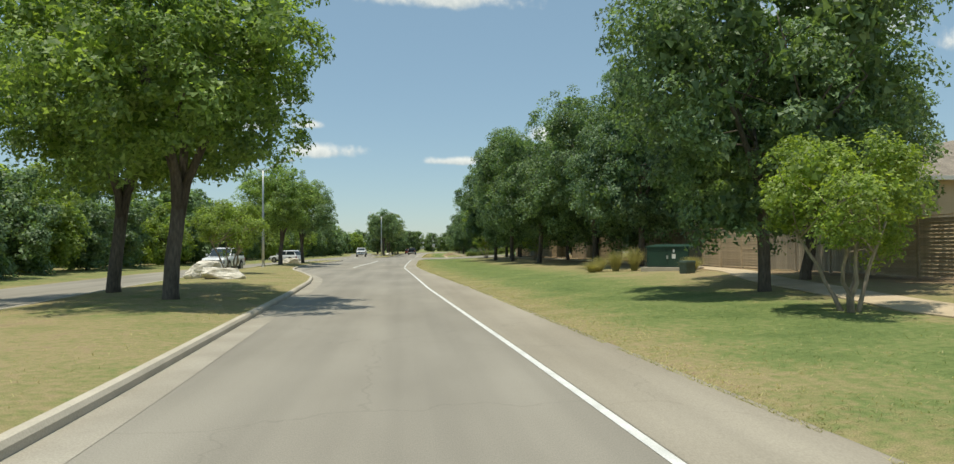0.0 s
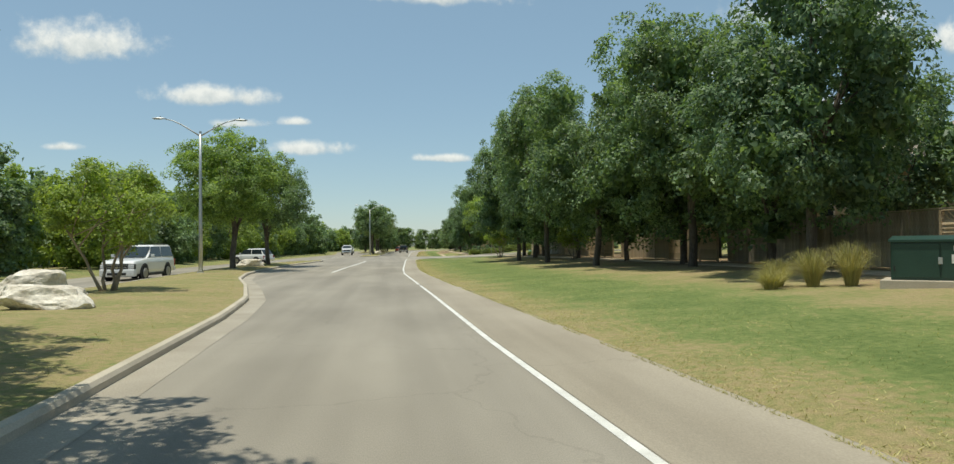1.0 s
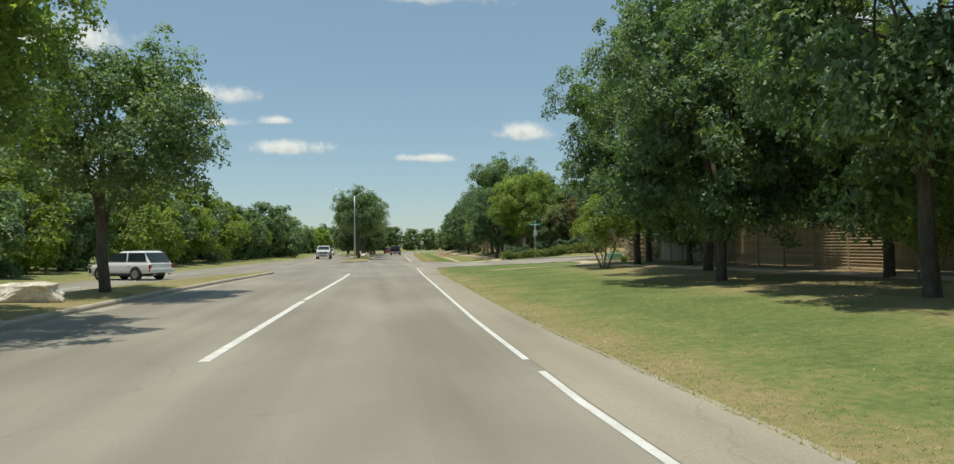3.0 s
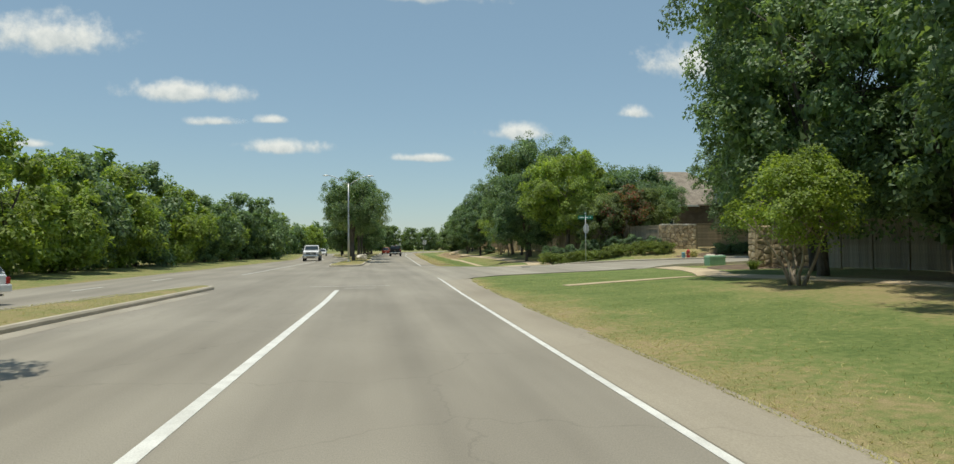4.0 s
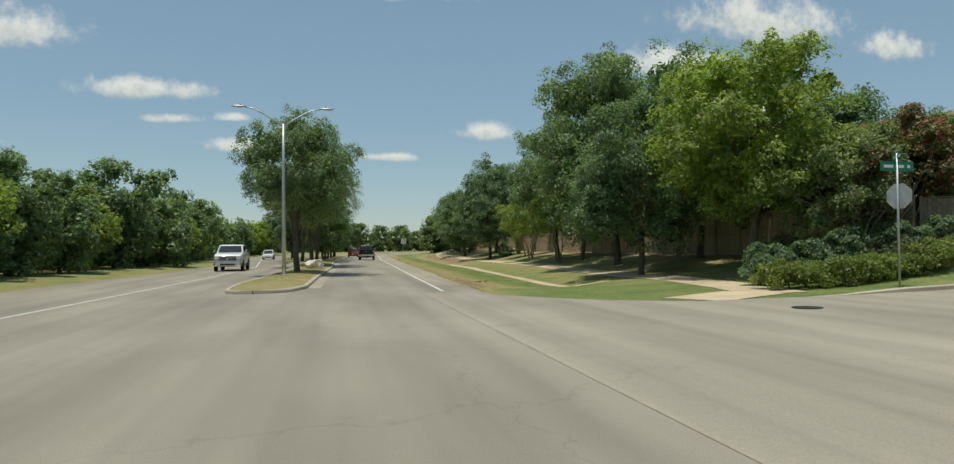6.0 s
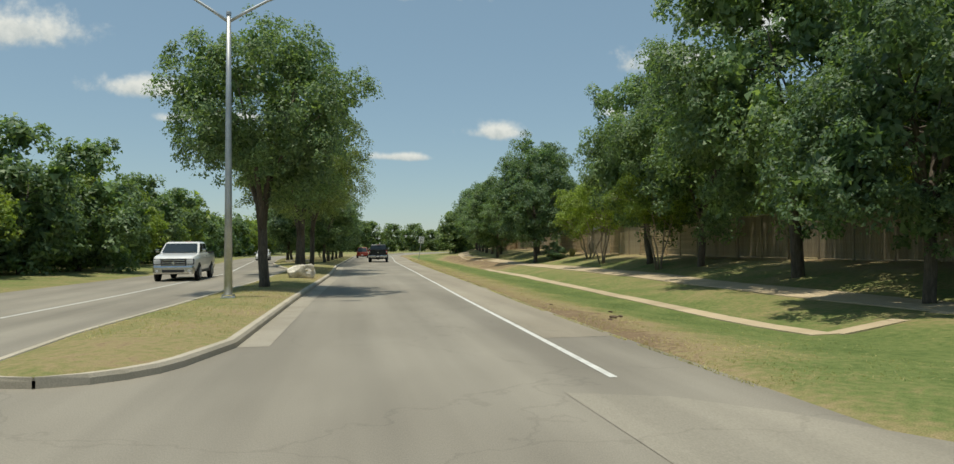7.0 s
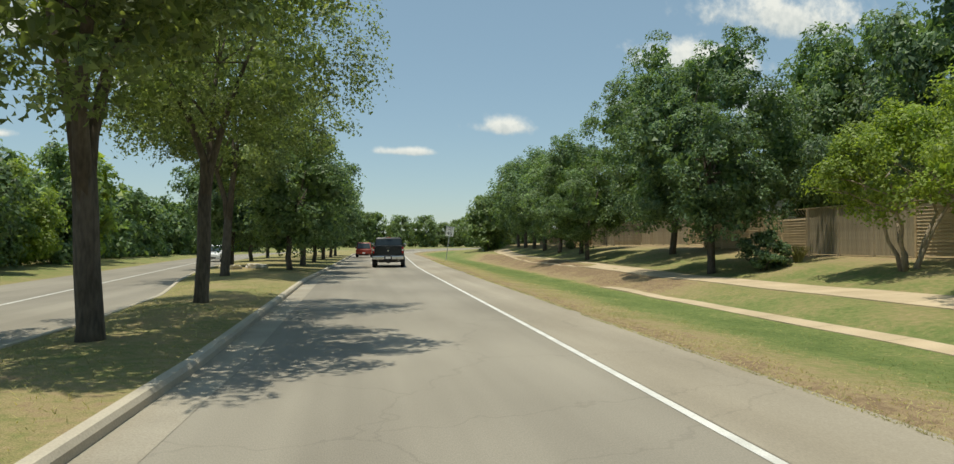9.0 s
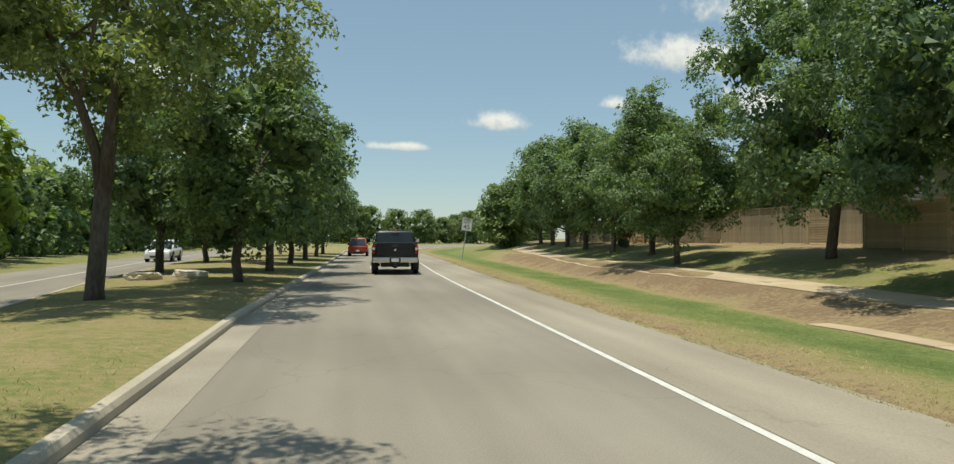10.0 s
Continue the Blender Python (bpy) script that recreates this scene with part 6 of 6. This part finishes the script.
    for k in range(3):
        part("grille_bar", boxed(-hw * 0.53, y1 + 0.04, top_f - 0.36 + 0.11 * k, hw * 0.53, y1 + 0.065, top_f - 0.325 + 0.11 * k, 0.006), M_CHROME, grille)
    for q in (top_f - 0.45, top_f - 0.06):
        part("grille_surround", boxed(-hw * 0.6, y1 - 0.02, q, hw * 0.6, y1 + 0.06, q + 0.035, 0.008), M_CHROME, grille)
    part("badge", disc_bm(0.07, 0.02, 12, 0.005, pose(0, y1 + 0.075, top_f - 0.24, 90, 0, 0)), M_CHROME, grille, "plain chrome badge shape")
    for s in (-1, 1):
        part("head_lamp_frame", boxed(s * hw * 0.73 - 0.19, y1 - 0.22, top_f - 0.33, s * hw * 0.73 + 0.19, y1 + 0.015, top_f - 0.05, 0.03), M_PLASTIC, root, "dark head lamp surround")
    part("number_plate", boxed(-0.16, y0 - 0.16, clearance + 0.16, 0.16, y0 - 0.141, clearance + 0.31), M_WHITE, root, "blank pale plate")
    part("underside", boxed(-hw * 0.6, y0 + 0.3, clearance - 0.08, hw * 0.6, y1 - 0.3, clearance + 0.1), M_PLASTIC, root)
    part("axle", disc_bm(0.07, width * 0.8, 10, 0, pose(0, wheels[0], r, 0, 90, 0)), M_PLASTIC, root)
    if bed:
        b0, b1, floor = bed
        part("tailgate", boxed(-hw * 0.78, y0 - 0.035, top_r - 0.56, hw * 0.78, y0 + 0.02, top_r + 0.01, 0.015), paint, root)
        part("tailgate_handle", boxed(-0.13, y0 - 0.05, top_r - 0.16, 0.13, y0 - 0.034, top_r - 0.07, 0.008), M_PLASTIC, root)
        part("tailgate_badge", disc_bm(0.06, 0.02, 6, 0.004, pose(0, y0 - 0.045, top_r - 0.3, 90, 0, 0)), M_CHROME, root, "plain chrome badge shape")
        part("bed_rail", boxed(-hw * 0.98, b0 + 0.02, top_r - 0.005, -hw * 0.85, b1, top_r + 0.045, 0.012), M_PLASTIC, root)
        part("bed_rail", boxed(hw * 0.85, b0 + 0.02, top_r - 0.005, hw * 0.98, b1, top_r + 0.045, 0.012), M_PLASTIC, root)
        part("tailgate_crease", boxed(-hw * 0.76, y0 - 0.045, top_r - 0.2, hw * 0.76, y0 - 0.03, top_r - 0.185, 0.003), paint, root)
        for sx in (-1, 1):
            part("bumper_step_pad", boxed(sx * hw * 0.62 - 0.2, y0 - 0.15, clearance + 0.355, sx * hw * 0.62 + 0.2, y0 + 0.02, clearance + 0.375, 0.006), M_PLASTIC, root)
            part("mud_flap", boxed(sx * (hw - 0.1) - 0.13, wheels[0] - r - 0.09, 0.2, sx * (hw - 0.1) + 0.13, wheels[0] - r - 0.07, 0.6, 0.006), M_TYRE, root)
            part("reversing_lamp", boxed(sx * hw * 0.91 - 0.055, y0 - 0.052, top_r - 0.3, sx * hw * 0.91 + 0.055, y0 - 0.03, top_r - 0.2, 0.006), M_HEAD, root, "clear reversing lamp")
        part("plate_recess", boxed(-0.24, y0 - 0.148, clearance + 0.1, 0.24, y0 - 0.138, clearance + 0.34, 0.01), M_PLASTIC, root)
        part("tow_hitch", boxed(-0.05, y0 - 0.22, clearance - 0.02, 0.05, y0 + 0.1, clearance + 0.08, 0.01), M_PLASTIC, root)
        part("differential", disc_bm(0.16, 0.3, 14, 0.04, pose(0, wheels[0], r, 90, 0, 0)), M_PLASTIC, root)
        part("tonneau", boxed(-hw * 0.84, b0 + 0.03, top_r - 0.01, hw * 0.84, b1, top_r + 0.03, 0.01), M_PLASTIC, root, "black bed cover")
        part("brake_light", boxed(-0.16, b1 + 0.05, height - 0.02, 0.16, b1 + 0.12, height + 0.025, 0.006), M_TAIL, root)
    return root


def pickup(m, paint, label, chrome=True):
    st = [(-2.9, 0.66, 1.4, 0.97), (-2.8, 0.55, 1.42, 1.0), (-1.0, 0.48, 1.42, 1.0), (0.0, 0.44, 1.42, 1.0), (1.5, 0.44, 1.38, 1.0), (2.6, 0.5, 1.26, 0.97), (2.88, 0.56, 1.15, 0.88)]
    return vehicle("pickup_truck", m @ Matrix.Diagonal((1.07, 1.07, 1.07, 1)), paint, label, 5.8, 2.06, 1.98, 1.41, 1.2, st, (-0.95, -0.8, 0.7, 1.5), (-1.75, 1.85), 0.41, (-2.9, -0.98, 0.8), chrome, 0.42, "pickup truck")


def suv(m, paint, label, length=5.2, width=2.0, height=1.95, belt=1.2):
    h = length / 2
    st = [(-h, 0.5, belt - 0.08, 0.92), (-h + 0.15, 0.4, belt, 0.98), (-h * 0.4, 0.32, belt, 1.0), (h * 0.25, 0.32, belt, 1.0), (h * 0.62, 0.34, belt - 0.08, 0.99), (h - 0.2, 0.4, belt - 0.16, 0.94), (h, 0.5, belt - 0.28, 0.86)]
    return vehicle("suv", m, paint, label, length, width, height, belt, 1.1, st, (-h + 0.06, -h + (0.36 if length > 5 else 0.62), h * 0.02, h * (0.43 if length > 5 else 0.5)), (-h * 0.56, h * 0.6), (0.42 if length > 5 else 0.35), None, False, 0.3, "car")


pickup(pose(3.05, 216.9, 0, 0, 0, -4), M_CARBLUE, "dark blue pickup truck with chrome rear bumper, standing on the road")
suv(pose(2.0, 252.0, 0, 0, 0, -3), M_CARRED, "orange-red car further along the road", 4.6, 1.9, 1.8, 1.05)
suv(pose(-14.9, 60.8, 0.0, 0, 0, 175), M_CARWHITE, "white full-size suv in the oncoming lanes", 5.3, 2.0, 1.96, 1.25)
suv(pose(-15.9, 99.0, 0.0, 0, 0, 62), M_CARWHITE, "white compact suv standing across the oncoming lanes", 4.5, 1.82, 1.66, 1.02)
pickup(pose(-9.9, 172.6, 0.0, 0, 0, 181), M_CARWHITE, "white crew-cab pickup truck in the oncoming lanes")
suv(pose(-12.6, 236.0, 0.0, 0, 0, 182), M_CARWHITE, "white car far along the oncoming lanes", 4.6, 1.85, 1.6, 1.0)


# ---- clouds ----
CLOUDS = [(236, 1440, 976, 190), (-1627, 1109, 715, 290), (-976, 836, 711, 150), (-812, 690, 287, 72), (-522, 706, 195, 71), (-474, 551, 494, 125), (307, 507, 393, 66), (881, 657, 425, 150), (2095, 1091, 947, 290), (2536, 816, 625, 250), (2651, 1394, 1213, 412), (1585, 794, 250, 110), (-1786, 567, 268, 69), (3686, 1292, 582, 242)]
V, F, UV = [], [], []
for i, (x, z, w, h) in enumerate(CLOUDS):
    yy = 4000 + 9 * i
    a, b = w * 1.0, h * 1.05
    F.append((len(V), len(V) + 1, len(V) + 2, len(V) + 3))
    V += [(x - a, yy, z - b), (x + a, yy, z - b), (x + a, yy, z + b), (x - a, yy, z + b)]
    UV += [(-1.6, -1.6), (1.6, -1.6), (1.6, 1.6), (-1.6, 1.6)]
me = mesh_from("cloud_backdrop", V, F)
uv = me.uv_layers.new(name="card")
for loop, q in zip(uv.data, UV):
    loop.uv = q
tagged(part("cloud_backdrop", me, M_CLOUD), "scattered small white fair-weather clouds in a blue sky", "backdrop", kind="structure")


# ---- grass blades along the verge and on the medians ----
def blades(name, spots, material, label, h=0.06):
    rng_ = np.random.default_rng(len(spots))
    p = np.array(spots)
    n = len(p)
    a = rng_.random(n) * 6.283
    side = np.stack([np.cos(a), np.sin(a), np.zeros(n)], 1) * 0.006
    tip = p + np.stack([rng_.normal(size=n) * 0.045, rng_.normal(size=n) * 0.045, h * (0.5 + 0.9 * rng_.random(n))], 1)
    tri = np.stack([p - side, p + side, tip], 1).reshape(-1, 3)
    tagged(part(name, tri_mesh(name, tri), material), label, "grass", kind="stuff")


rng = np.random.default_rng(3)
green, straw = [], []
for i in range(150000):
    y = rng.uniform(2, 235)
    o = -0.12 + 6.5 * rng.random() ** 2.4
    if 110.5 < y < 138 and o < 14:
        continue
    x = edge_right(y) + o
    if abs(x - flume_x(y)) < 0.45 and 139 < y < 206:
        continue
    if abs(x - path2_x(y)) < 0.85 and y > 130 or abs(x - path_x(y)) < 0.8 and y < 103:
        continue
    if noise.noise((x * 0.8, y * 0.8, 2)) < -0.25:
        continue
    (straw if rng.random() < dryness(x, y) * 1.9 else green).append((x, y, land(x, y) if o > 0.02 else 0.002))
blades("grass_verge", green, M_BLADE, "short green grass blades of the mown verge", 0.026)
for i in range(9000):
    y = rng.uniform(186, 236)
    x = edge_right(y) + rng.uniform(4.8, 7.9)
    if noise.noise((x * 0.7, y * 0.5, 8)) > -0.05 and abs(x - flume_x(y)) > 0.4:
        straw.append((x, y, land(x, y)))
blades("dry_grass_verge", straw, M_STRAW, "dry straw blades among the verge grass", 0.03)
spots = []
for i in range(30000):
    first = rng.random() < 0.5
    y = rng.uniform(3, 100) if first else rng.uniform(143, 235)
    a, b = (median_a_left(y), median_a_right(y)) if first else (median_b_left(y), median_b_right(y))
    t = 0.08 + 0.84 * rng.random()
    spots.append((a + (b - a) * t, y, 0.13 + 0.1 * math.sin(math.pi * t)))
blades("median_grass", spots, M_STRAW, "dry yellowish grass blades on the median", 0.045)
